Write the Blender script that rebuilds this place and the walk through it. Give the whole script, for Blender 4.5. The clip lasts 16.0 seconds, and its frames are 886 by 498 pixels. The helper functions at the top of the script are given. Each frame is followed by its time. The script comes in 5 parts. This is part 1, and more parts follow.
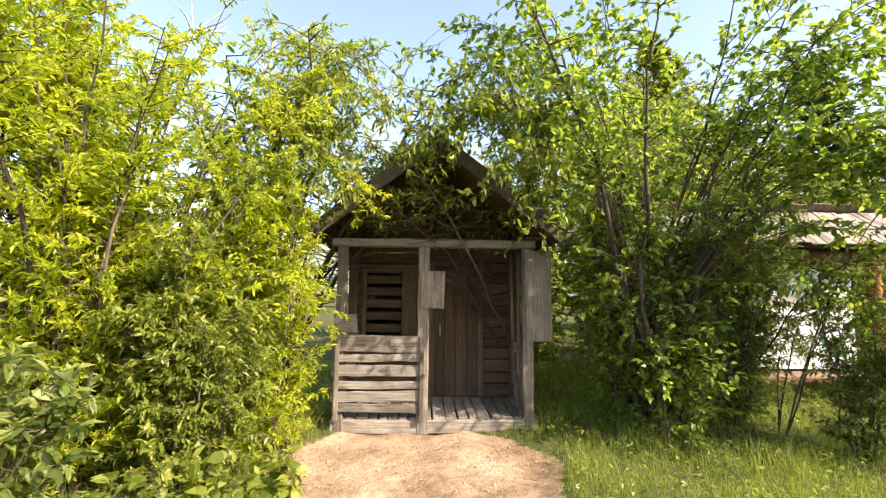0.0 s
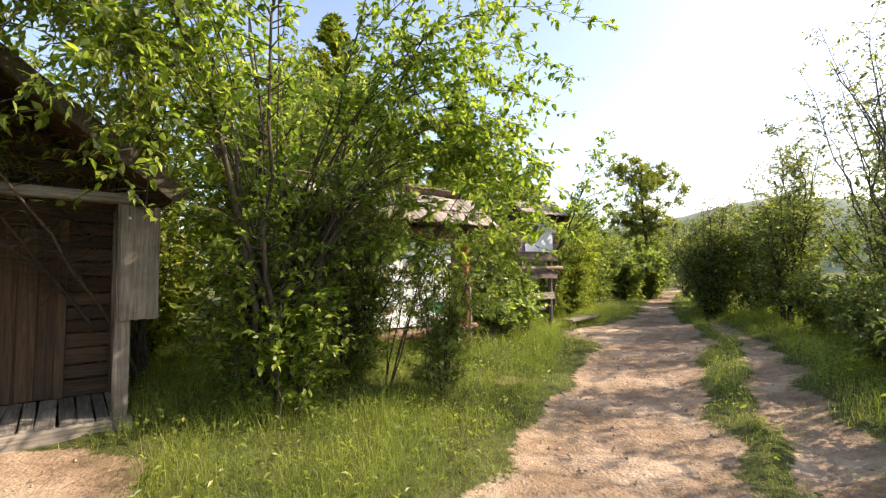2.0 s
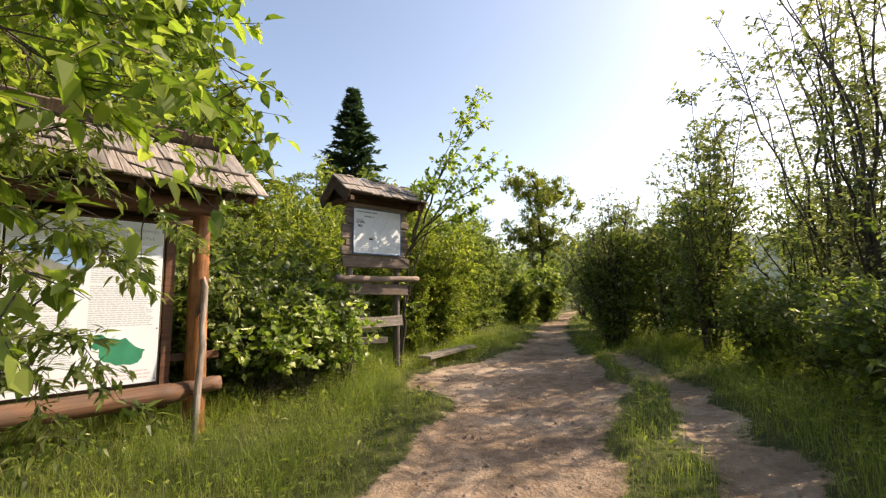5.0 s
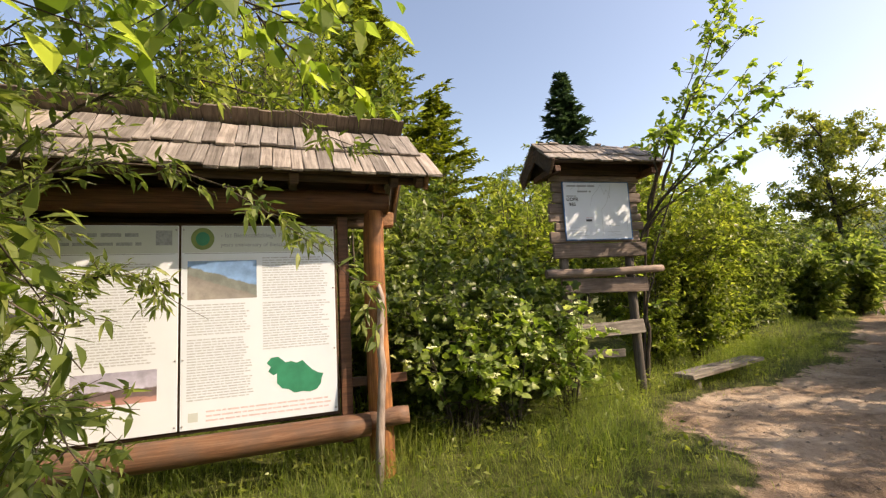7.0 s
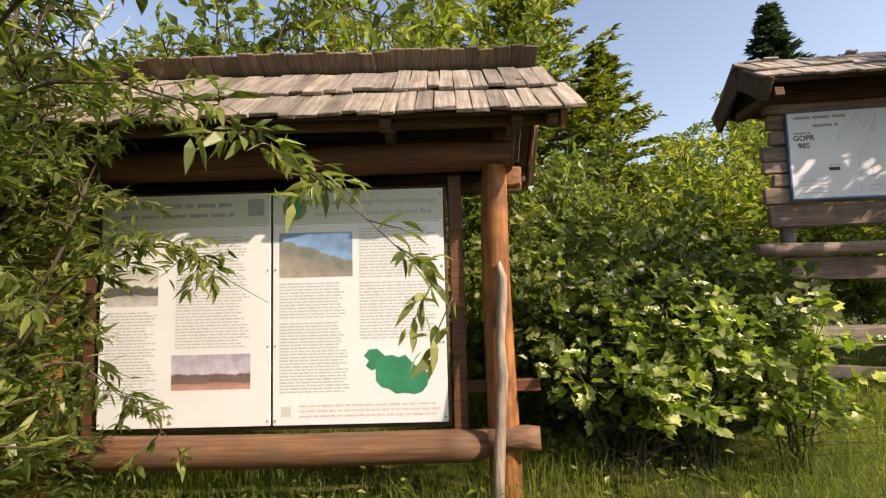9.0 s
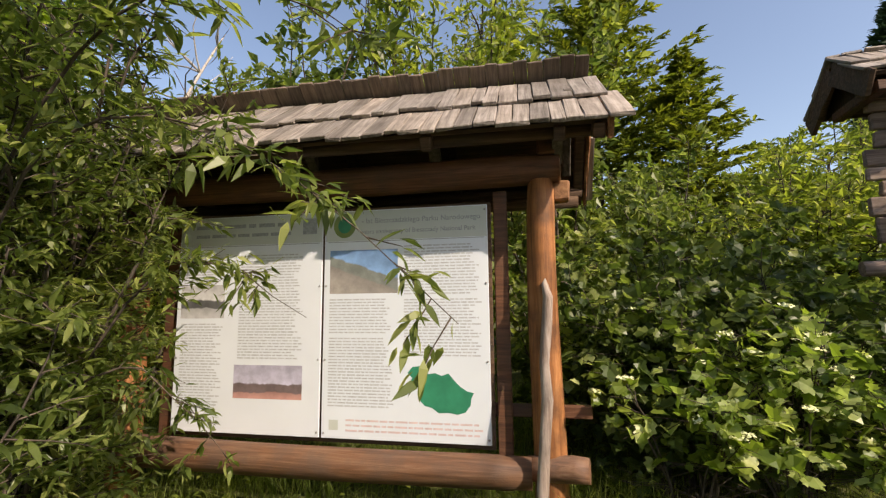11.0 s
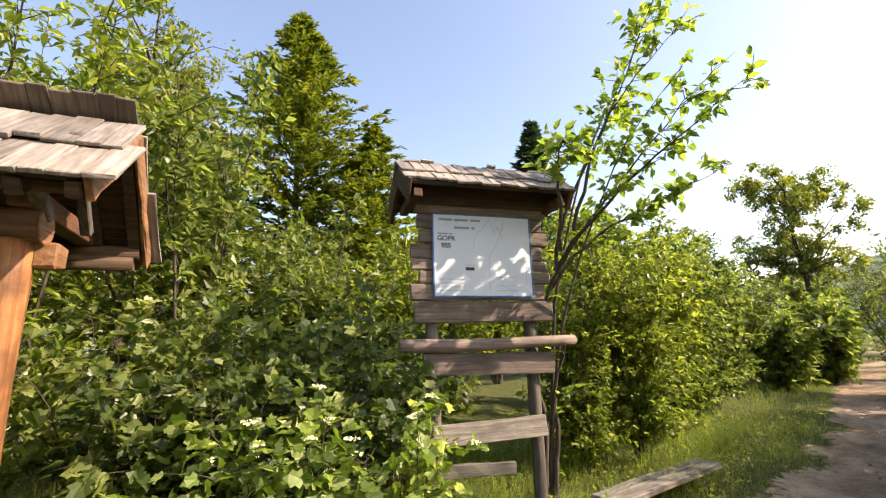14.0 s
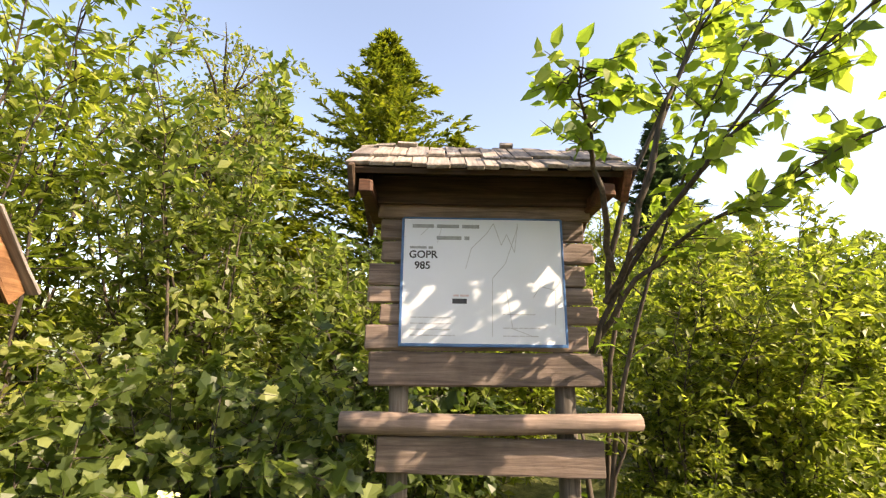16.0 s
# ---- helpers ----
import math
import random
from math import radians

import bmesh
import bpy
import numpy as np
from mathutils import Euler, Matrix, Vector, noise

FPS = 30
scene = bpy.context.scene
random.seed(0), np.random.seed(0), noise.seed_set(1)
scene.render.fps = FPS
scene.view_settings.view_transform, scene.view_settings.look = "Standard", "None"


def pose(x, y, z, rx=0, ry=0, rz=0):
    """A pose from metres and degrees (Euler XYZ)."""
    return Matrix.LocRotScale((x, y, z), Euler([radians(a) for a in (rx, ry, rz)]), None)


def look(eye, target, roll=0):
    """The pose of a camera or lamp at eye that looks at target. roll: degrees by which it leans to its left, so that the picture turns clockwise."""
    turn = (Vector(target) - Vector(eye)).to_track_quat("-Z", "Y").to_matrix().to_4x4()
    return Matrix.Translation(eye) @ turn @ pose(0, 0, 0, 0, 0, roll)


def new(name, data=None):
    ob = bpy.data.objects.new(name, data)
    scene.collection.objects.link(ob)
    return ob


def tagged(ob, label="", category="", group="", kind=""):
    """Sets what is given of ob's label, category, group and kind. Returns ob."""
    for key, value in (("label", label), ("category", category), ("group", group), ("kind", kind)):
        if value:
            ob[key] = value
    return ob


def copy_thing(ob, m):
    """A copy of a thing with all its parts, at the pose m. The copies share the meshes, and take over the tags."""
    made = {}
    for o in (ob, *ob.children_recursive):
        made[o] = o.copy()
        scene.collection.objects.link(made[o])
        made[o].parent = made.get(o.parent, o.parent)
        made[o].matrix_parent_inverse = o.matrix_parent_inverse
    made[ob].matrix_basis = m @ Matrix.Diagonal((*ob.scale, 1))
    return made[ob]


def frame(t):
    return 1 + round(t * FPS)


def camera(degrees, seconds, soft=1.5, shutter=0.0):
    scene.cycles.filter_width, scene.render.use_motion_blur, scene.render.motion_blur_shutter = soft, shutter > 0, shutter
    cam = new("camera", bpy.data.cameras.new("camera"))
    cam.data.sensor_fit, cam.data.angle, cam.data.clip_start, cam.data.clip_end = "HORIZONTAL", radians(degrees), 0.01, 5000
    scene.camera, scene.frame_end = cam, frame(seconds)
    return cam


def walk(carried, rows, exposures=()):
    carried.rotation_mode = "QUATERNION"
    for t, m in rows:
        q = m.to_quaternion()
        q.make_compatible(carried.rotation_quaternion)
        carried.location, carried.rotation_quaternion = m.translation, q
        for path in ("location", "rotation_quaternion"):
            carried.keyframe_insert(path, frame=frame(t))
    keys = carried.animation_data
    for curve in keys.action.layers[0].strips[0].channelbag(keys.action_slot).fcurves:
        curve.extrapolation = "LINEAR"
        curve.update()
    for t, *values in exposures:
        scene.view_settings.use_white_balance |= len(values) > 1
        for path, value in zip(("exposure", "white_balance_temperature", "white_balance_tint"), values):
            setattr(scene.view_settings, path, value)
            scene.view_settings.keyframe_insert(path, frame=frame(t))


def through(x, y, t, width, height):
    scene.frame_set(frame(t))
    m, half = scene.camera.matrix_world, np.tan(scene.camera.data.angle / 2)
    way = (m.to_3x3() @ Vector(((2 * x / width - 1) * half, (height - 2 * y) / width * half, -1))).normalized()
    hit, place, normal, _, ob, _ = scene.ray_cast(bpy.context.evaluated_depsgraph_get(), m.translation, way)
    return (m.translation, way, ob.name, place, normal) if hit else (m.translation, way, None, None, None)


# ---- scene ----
cam = camera(89.0, 16.0, soft=1.25)

# seconds, eye x y z, heading (degrees to the left of +y), pitch up, lean to the left
PATH = [
    (0.0, -5.768, -6.603, 0.990, 0.96, 5.79, 0.60),
    (0.5, -5.706, -6.547, 0.952, -7.43, 5.56, 0.04),
    (1.0, -5.500, -6.441, 0.996, -18.45, 4.10, -0.67),
    (1.5, -5.283, -6.323, 0.964, -27.51, 2.46, -0.25),
    (2.0, -4.970, -6.372, 0.897, -37.01, 3.01, 0.05),
    (2.5, -4.482, -6.309, 0.816, -47.00, 4.61, -2.15),
    (3.0, -4.002, -6.350, 0.745, -53.70, 4.74, -3.69),
    (5.3, -1.282, -4.594, 0.725, -47.60, 6.28, -0.72),
    (5.5, -1.426, -4.689, 0.689, -46.96, 5.30, -3.99),
    (6.0, -0.957, -4.371, 0.764, -39.84, 6.77, -0.55),
    (6.5, -0.640, -3.950, 0.798, -31.81, 6.78, -0.72),
    (7.0, -0.410, -3.601, 0.798, -20.20, 6.28, -3.05),
    (7.5, -0.306, -3.406, 0.810, -9.29, 6.37, -2.13),
    (8.0, -0.254, -3.155, 0.792, -6.21, 4.99, -1.70),
    (8.5, -0.090, -2.885, 0.798, -2.87, 4.89, 0.73),
    (8.7, -0.033, -2.797, 0.806, -1.61, 4.54, -0.17),
    (10.8, 0.221, -2.700, 0.817, 13.41, 6.40, -0.94),
    (11.0, 0.243, -2.705, 0.809, 10.87, 6.95, -0.60),
    (11.5, 0.263, -2.710, 0.874, 1.16, 6.55, -1.21),
    (12.0, 0.511, -2.722, 0.893, -7.27, 6.87, -0.46),
    (12.5, 0.775, -2.763, 0.924, -15.69, 7.48, -1.31),
    (13.0, 0.902, -2.772, 0.958, -19.84, 8.81, -0.14),
    (13.5, 1.179, -2.735, 1.003, -20.48, 10.03, 0.31),
    (14.0, 1.341, -2.609, 1.018, -22.99, 11.83, -1.62),
    (14.5, 1.742, -2.153, 1.102, -22.01, 13.62, -0.89),
    (15.0, 1.937, -1.942, 1.128, -18.11, 13.02, -2.80),
    (15.5, 2.255, -1.850, 1.185, -13.19, 13.06, -0.50),
    (16.0, 2.542, -1.690, 1.291, -7.52, 14.11, 0.61),
]


def row(t, x, y, z, heading, pitch, lean):
    h, p = radians(heading), radians(pitch)
    way = Vector((-math.sin(h) * math.cos(p), math.cos(h) * math.cos(p), math.sin(p)))
    eye = Vector((x, y, z))
    return t, look(eye, eye + way, lean)


walk(cam, [row(*r) for r in PATH], exposures=[(0.0, 1.8, 7700, 17), (1.2, 1.55, 7700, 17), (2.5, 1.32, 7700, 16), (5.5, 1.0, 8000, 17), (8.5, 0.98, 8200, 18), (10.8, 0.68, 7600, 17), (12.0, 0.79, 7400, 17), (13.0, 1.2, 7450, 17), (14.0, 1.42, 7800, 18), (16.0, 1.7, 8700, 19)])

# ---- light: clear low sun from beyond the far side of the track ----
SUN_H, SUN_UP = radians(122), radians(38)
world = bpy.data.worlds.new("sky")
scene.world = world
world.use_nodes = True
wn = world.node_tree
sky = wn.nodes.new("ShaderNodeTexSky")
sky.sky_type, sky.sun_disc = "NISHITA", False
sky.sun_elevation, sky.sun_rotation = SUN_UP, SUN_H
sky.air_density, sky.dust_density, sky.ozone_density = 1.0, 1.6, 1.8
wn.links.new(sky.outputs[0], wn.nodes["Background"].inputs[0])
wn.nodes["Background"].inputs[1].default_value = 0.15
sun = new("sun", bpy.data.lights.new("sun", "SUN"))
sun.data.energy, sun.data.angle, sun.data.color = 3.7, radians(0.53), (1.0, 0.93, 0.82)
SUN_WAY = Vector((math.sin(SUN_H) * math.cos(SUN_UP), math.cos(SUN_H) * math.cos(SUN_UP), math.sin(SUN_UP)))
sun.matrix_world = look(SUN_WAY * 60, (0, 0, 0))

# ---- materials ----
def nodes_of(name):
    m = bpy.data.materials.new(name)
    m.use_nodes = True
    nt = m.node_tree
    return m, nt, nt.nodes["Principled BSDF"]


def add(nt, kind, **values):
    n = nt.nodes.new(kind)
    for k, v in values.items():
        n.inputs[k].default_value = v
    return n


def ramp(nt, source, stops):
    r = nt.nodes.new("ShaderNodeValToRGB")
    while len(r.color_ramp.elements) < len(stops):
        r.color_ramp.elements.new(0.5)
    for e, (p, c) in zip(r.color_ramp.elements, stops):
        e.position, e.color = p, (*c, 1)
    nt.links.new(source, r.inputs[0])
    return r


def mixed(nt, factor, a, b, how="MIX"):
    n = nt.nodes.new("ShaderNodeMix")
    n.data_type, n.blend_type = "RGBA", how
    for value, socket in ((factor, n.inputs[0]), (a, n.inputs[6]), (b, n.inputs[7])):
        if isinstance(value, bpy.types.NodeSocket):
            nt.links.new(value, socket)
        elif isinstance(value, (int, float)):
            socket.default_value = value
        else:
            socket.default_value = (*value, 1)
    return n.outputs[2]


def wood(name, dark, mid, light, axis=0, rough=0.75, stain=(0.05, 0.05, 0.045), stains=0.45, gloss=0.3):
    """Sawn or peeled timber, grain along one axis of the object, greyed in patches."""
    m, nt, bsdf = nodes_of(name)
    co = nt.nodes.new("ShaderNodeTexCoord")
    info = nt.nodes.new("ShaderNodeObjectInfo")
    shift = nt.nodes.new("ShaderNodeVectorMath")
    shift.operation = "ADD"
    nt.links.new(co.outputs["Object"], shift.inputs[0])
    times = add(nt, "ShaderNodeMath", **{})
    times.operation = "MULTIPLY"
    nt.links.new(info.outputs["Random"], times.inputs[0])
    times.inputs[1].default_value = 37.0
    nt.links.new(times.outputs[0], shift.inputs[1])
    mp = nt.nodes.new("ShaderNodeMapping")
    mp.inputs["Scale"].default_value = [2.2 if n == axis else 42.0 for n in range(3)]
    nt.links.new(shift.outputs[0], mp.inputs[0])
    grain = add(nt, "ShaderNodeTexNoise", Scale=1.0, Detail=5.0, Roughness=0.65, Distortion=0.6)
    nt.links.new(mp.outputs[0], grain.inputs["Vector"])
    patch = add(nt, "ShaderNodeTexNoise", Scale=4.5, Detail=4.0, Roughness=0.6)
    nt.links.new(shift.outputs[0], patch.inputs["Vector"])
    base = ramp(nt, grain.outputs[0], [(0.3, dark), (0.5, mid), (0.72, light)])
    spots = ramp(nt, patch.outputs[0], [(0.42, (0, 0, 0)), (0.7, (1, 1, 1))])
    fac = nt.nodes.new("ShaderNodeMath")
    fac.operation = "MULTIPLY"
    nt.links.new(spots.outputs[0], fac.inputs[0])
    fac.inputs[1].default_value = stains
    c = mixed(nt, fac.outputs[0], base.outputs[0], stain)
    vary = ramp(nt, info.outputs["Random"], [(0.0, (0.62, 0.6, 0.58)), (0.5, (0.95, 0.95, 0.95)), (1.0, (1.2, 1.14, 1.08))])
    c = mixed(nt, 1.0, c, vary.outputs[0], "MULTIPLY")
    nt.links.new(c, bsdf.inputs["Base Color"])
    bump = add(nt, "ShaderNodeBump", Strength=0.55, Distance=0.006)
    nt.links.new(grain.outputs[0], bump.inputs["Height"])
    nt.links.new(bump.outputs[0], bsdf.inputs["Normal"])
    bsdf.inputs["Roughness"].default_value = rough
    bsdf.inputs["Specular IOR Level"].default_value = gloss
    return m


def plain(name, colour, rough=0.6, grain=30.0, amount=0.18, metal=0.0):
    m, nt, bsdf = nodes_of(name)
    co = nt.nodes.new("ShaderNodeTexCoord")
    n1 = add(nt, "ShaderNodeTexNoise", Scale=grain, Detail=4.0)
    nt.links.new(co.outputs["Object"], n1.inputs["Vector"])
    low = tuple(c * (1 - amount) for c in colour)
    high = tuple(min(1, c * (1 + amount)) for c in colour)
    r = ramp(nt, n1.outputs[0], [(0.3, low), (0.7, high)])
    nt.links.new(r.outputs[0], bsdf.inputs["Base Color"])
    bsdf.inputs["Roughness"].default_value, bsdf.inputs["Metallic"].default_value = rough, metal
    return m


def leafy(name, deep, mid, bright, through=0.45, rough=0.45, most=0.55):
    """Leaves: each its own tint, light shining through."""
    m, nt, bsdf = nodes_of(name)
    geo = nt.nodes.new("ShaderNodeNewGeometry")
    r = ramp(nt, geo.outputs["Random Per Island"], [(0.0, deep), (most, mid), (1.0, bright)])
    co = nt.nodes.new("ShaderNodeTexCoord")
    big = add(nt, "ShaderNodeTexNoise", Scale=1.6, Detail=2.0)
    nt.links.new(co.outputs["Object"], big.inputs["Vector"])
    tint = ramp(nt, big.outputs[0], [(0.3, (0.78, 0.85, 0.8)), (0.7, (1.18, 1.1, 1.0))])
    c = mixed(nt, 1.0, r.outputs[0], tint.outputs[0], "MULTIPLY")
    nt.links.new(c, bsdf.inputs["Base Color"])
    bsdf.inputs["Roughness"].default_value = rough
    bsdf.inputs["Specular IOR Level"].default_value = 0.5
    tr = nt.nodes.new("ShaderNodeBsdfTranslucent")
    warm = mixed(nt, 1.0, c, (1.36, 1.45, 0.8), "MULTIPLY")
    nt.links.new(warm, tr.inputs[0])
    mix = nt.nodes.new("ShaderNodeMixShader")
    mix.inputs[0].default_value = through
    nt.links.new(bsdf.outputs[0], mix.inputs[1])
    nt.links.new(tr.outputs[0], mix.inputs[2])
    nt.links.new(mix.outputs[0], nt.nodes["Material Output"].inputs[0])
    return m


GREY_X = wood("grey weathered timber", (0.10, 0.086, 0.073), (0.20, 0.18, 0.157), (0.33, 0.30, 0.265), 0, 0.85)
GREY_Y = wood("grey weathered timber along", (0.11, 0.095, 0.08), (0.22, 0.197, 0.173), (0.37, 0.34, 0.30), 1, 0.85)
GREY_Z = wood("grey weathered timber upright", (0.08, 0.067, 0.055), (0.16, 0.14, 0.118), (0.28, 0.25, 0.217), 2, 0.85)
DARK_X = wood("dark aged planks", (0.035, 0.022, 0.014), (0.085, 0.05, 0.03), (0.15, 0.095, 0.06), 0, 0.8)
DARK_Z = wood("dark aged planks upright", (0.04, 0.024, 0.014), (0.09, 0.055, 0.033), (0.16, 0.10, 0.06), 2, 0.8)
OCHRE_Z = wood("oiled peeled trunk", (0.15, 0.055, 0.02), (0.34, 0.14, 0.05), (0.50, 0.24, 0.10), 2, 0.55, (0.07, 0.035, 0.022), 0.85)
OCHRE_X = wood("oiled peeled log", (0.10, 0.045, 0.022), (0.215, 0.105, 0.058), (0.33, 0.19, 0.115), 0, 0.6, (0.12, 0.09, 0.075), 0.7)
ORANGE_Y = wood("oiled orange board", (0.19, 0.085, 0.038), (0.38, 0.19, 0.09), (0.55, 0.31, 0.16), 1, 0.6, (0.10, 0.055, 0.035), 0.5)
BROWN_X = wood("brown stained beam", (0.07, 0.03, 0.016), (0.15, 0.065, 0.034), (0.24, 0.11, 0.06), 0, 0.65)
SHINGLE = wood("silver split shingles", (0.13, 0.11, 0.095), (0.27, 0.24, 0.215), (0.42, 0.38, 0.345), 1, 0.85, (0.10, 0.085, 0.07), 0.5)
TANNED_X = wood("faded brown planks", (0.115, 0.082, 0.065), (0.22, 0.165, 0.135), (0.35, 0.275, 0.23), 0, 0.8)
BARK = wood("bark", (0.03, 0.024, 0.018), (0.078, 0.062, 0.048), (0.15, 0.122, 0.096), 2, 0.9)
PALE_BARK = wood("pale dead bark", (0.25, 0.23, 0.21), (0.45, 0.42, 0.39), (0.62, 0.59, 0.55), 2, 0.85)
STICK = wood("bare grey stick", (0.28, 0.21, 0.17), (0.46, 0.38, 0.33), (0.62, 0.55, 0.49), 2, 0.8)
BOARD_WHITE = plain("printed white sheet", (0.69, 0.745, 0.80), 0.45, 3.0, 0.03)
BOARD_CREAM = plain("printed cream sheet", (0.69, 0.735, 0.785), 0.45, 3.0, 0.03)
HEADER = plain("grey green print", (0.52, 0.56, 0.52), 0.45, 4.0, 0.03)
INK = plain("grey ink", (0.30, 0.32, 0.33), 0.5, 60.0, 0.2)
PALE_INK = plain("pale grey ink", (0.47, 0.49, 0.51), 0.5, 60.0, 0.15)
BLACK_INK = plain("black ink", (0.03, 0.03, 0.035), 0.5, 60.0, 0.2)
BLUE_TRIM = plain("blue edge strip", (0.05, 0.14, 0.30), 0.45, 12.0, 0.25)
GREEN_PRINT = plain("green print", (0.02, 0.22, 0.12), 0.45, 9.0, 0.2)
RED_INK = plain("faded red ink", (0.63, 0.50, 0.50), 0.5, 40.0, 0.15)
OLIVE_PRINT = plain("olive print", (0.16, 0.22, 0.06), 0.45, 12.0, 0.2)
STEEL = plain("dull steel", (0.35, 0.35, 0.35), 0.45, 40.0, 0.1, 0.9)

WILLOW = leafy("willow leaves", (0.10, 0.14, 0.024), (0.205, 0.255, 0.044), (0.38, 0.405, 0.105), 0.58, 0.4)
YELLOW = leafy("yellowish willow leaves", (0.20, 0.25, 0.024), (0.37, 0.425, 0.042), (0.62, 0.64, 0.10), 0.66, 0.4)
BROAD = leafy("broad fresh leaves", (0.095, 0.15, 0.028), (0.19, 0.268, 0.05), (0.37, 0.43, 0.11), 0.66, 0.4)
BUSH = leafy("bush leaves", (0.078, 0.115, 0.03), (0.16, 0.21, 0.052), (0.32, 0.355, 0.125), 0.55, 0.4)
# bush leaves darkened: the shaded gaps behind the lime bushes, put in colour
SHADED_LOBED = leafy("shade-darkened green lobed leaves", (0.05, 0.082, 0.024), (0.105, 0.148, 0.04), (0.27, 0.32, 0.11), 0.5, 0.4, 0.7)
# lime leaves; the palest of them carry the sun's highlights in their colour
LIME = leafy("lime leaves with sunlit highlights", (0.10, 0.16, 0.026), (0.25, 0.33, 0.06), (0.64, 0.68, 0.32), 0.5, 0.4, 0.6)
SILVER = leafy("silvery shrub leaves", (0.09, 0.11, 0.05), (0.17, 0.195, 0.09), (0.32, 0.34, 0.18), 0.58, 0.38)
NEEDLE = leafy("spruce needles", (0.07, 0.095, 0.014), (0.14, 0.17, 0.022), (0.26, 0.28, 0.04), 0.45, 0.55)
# distance haze is put into these needle colours, paler than a near fir
FIR = leafy("haze-paled fir needles", (0.025, 0.05, 0.032), (0.042, 0.08, 0.045), (0.07, 0.115, 0.06), 0.3, 0.6)
FARLEAF = leafy("pale alder leaves", (0.11, 0.135, 0.03), (0.20, 0.22, 0.045), (0.32, 0.32, 0.09), 0.55)
GRASS = leafy("grass", (0.12, 0.175, 0.03), (0.235, 0.305, 0.06), (0.40, 0.43, 0.15), 0.6, 0.5)
BLOSSOM = plain("pale yellow blossom", (0.72, 0.74, 0.42), 0.6, 20.0, 0.15)


def ground_material():
    m, nt, bsdf = nodes_of("trodden earth and turf")
    co = nt.nodes.new("ShaderNodeTexCoord")
    at = nt.nodes.new("ShaderNodeAttribute")
    at.attribute_name = "bare"
    n1 = add(nt, "ShaderNodeTexNoise", Scale=1.3, Detail=6.0, Roughness=0.6)
    n2 = add(nt, "ShaderNodeTexNoise", Scale=9.0, Detail=9.0, Roughness=0.68)
    n3 = add(nt, "ShaderNodeTexVoronoi", Scale=34.0)
    for n in (n1, n2, n3):
        nt.links.new(co.outputs["Object"], n.inputs["Vector"])
    earth = ramp(nt, n1.outputs[0], [(0.3, (0.18, 0.122, 0.08)), (0.5, (0.325, 0.232, 0.16)), (0.7, (0.48, 0.375, 0.28))])
    fine = ramp(nt, n2.outputs[0], [(0.3, (0.58, 0.54, 0.5)), (0.5, (0.96, 0.95, 0.94)), (0.75, (1.15, 1.15, 1.13))])
    soil = mixed(nt, 1.0, earth.outputs[0], fine.outputs[0], "MULTIPLY")
    turf = ramp(nt, n2.outputs[0], [(0.3, (0.035, 0.042, 0.014)), (0.55, (0.085, 0.095, 0.028)), (0.8, (0.16, 0.14, 0.07))])
    edge = nt.nodes.new("ShaderNodeMath")
    edge.operation = "ADD"
    nt.links.new(at.outputs["Fac"], edge.inputs[0])
    nt.links.new(n2.outputs[0], edge.inputs[1])
    sharp = ramp(nt, edge.outputs[0], [(0.85, (0, 0, 0)), (1.1, (1, 1, 1))])
    c = mixed(nt, sharp.outputs[0], turf.outputs[0], soil)
    nt.links.new(c, bsdf.inputs["Base Color"])
    hsum = nt.nodes.new("ShaderNodeMath")
    hsum.operation = "ADD"
    nt.links.new(n2.outputs[0], hsum.inputs[0])
    half = nt.nodes.new("ShaderNodeMath")
    half.operation = "MULTIPLY"
    half.inputs[1].default_value = 0.22
    nt.links.new(n3.outputs["Distance"], half.inputs[0])
    nt.links.new(half.outputs[0], hsum.inputs[1])
    bump = add(nt, "ShaderNodeBump", Strength=0.85, Distance=0.045)
    nt.links.new(hsum.outputs[0], bump.inputs["Height"])
    nt.links.new(bump.outputs[0], bsdf.inputs["Normal"])
    bsdf.inputs["Roughness"].default_value = 0.95
    bsdf.inputs["Specular IOR Level"].default_value = 0.15
    return m


EARTH = ground_material()
STONE = plain("small brown stones", (0.27, 0.205, 0.155), 0.9, 14.0, 0.4)

# ---- mesh helpers ----
def part(name, bm, material, parent=None, label=""):
    """Links a bmesh as one mesh object under a thing or a part."""
    me = bpy.data.meshes.new(name)
    bm.to_mesh(me)
    bm.free()
    me.materials.append(material)
    ob = new(name, me)
    if parent is not None:
        ob.parent = parent
    if label:
        tagged(ob, label)
    return ob


def arrays(name, verts, faces, material, parent=None, smooth=False):
    """A mesh from arrays of places and of faces with one count of corners."""
    verts, faces = np.asarray(verts, np.float32), np.asarray(faces, np.int32)
    me = bpy.data.meshes.new(name)
    me.vertices.add(len(verts))
    me.vertices.foreach_set("co", verts.ravel())
    k = faces.shape[1]
    me.loops.add(faces.size)
    me.loops.foreach_set("vertex_index", faces.ravel())
    me.polygons.add(len(faces))
    me.polygons.foreach_set("loop_start", np.arange(0, faces.size, k, dtype=np.int32))
    me.polygons.foreach_set("loop_total", np.full(len(faces), k, np.int32))
    me.polygons.foreach_set("use_smooth", np.full(len(faces), smooth))
    me.update(calc_edges=True)
    me.materials.append(material)
    ob = new(name, me)
    if parent is not None:
        ob.parent = parent
    return ob


def thing(name, m, label, category, group="", kind=""):
    ob = new(name)
    ob.empty_display_size = 0.1
    ob.matrix_world = m
    return tagged(ob, label, category, group, kind)


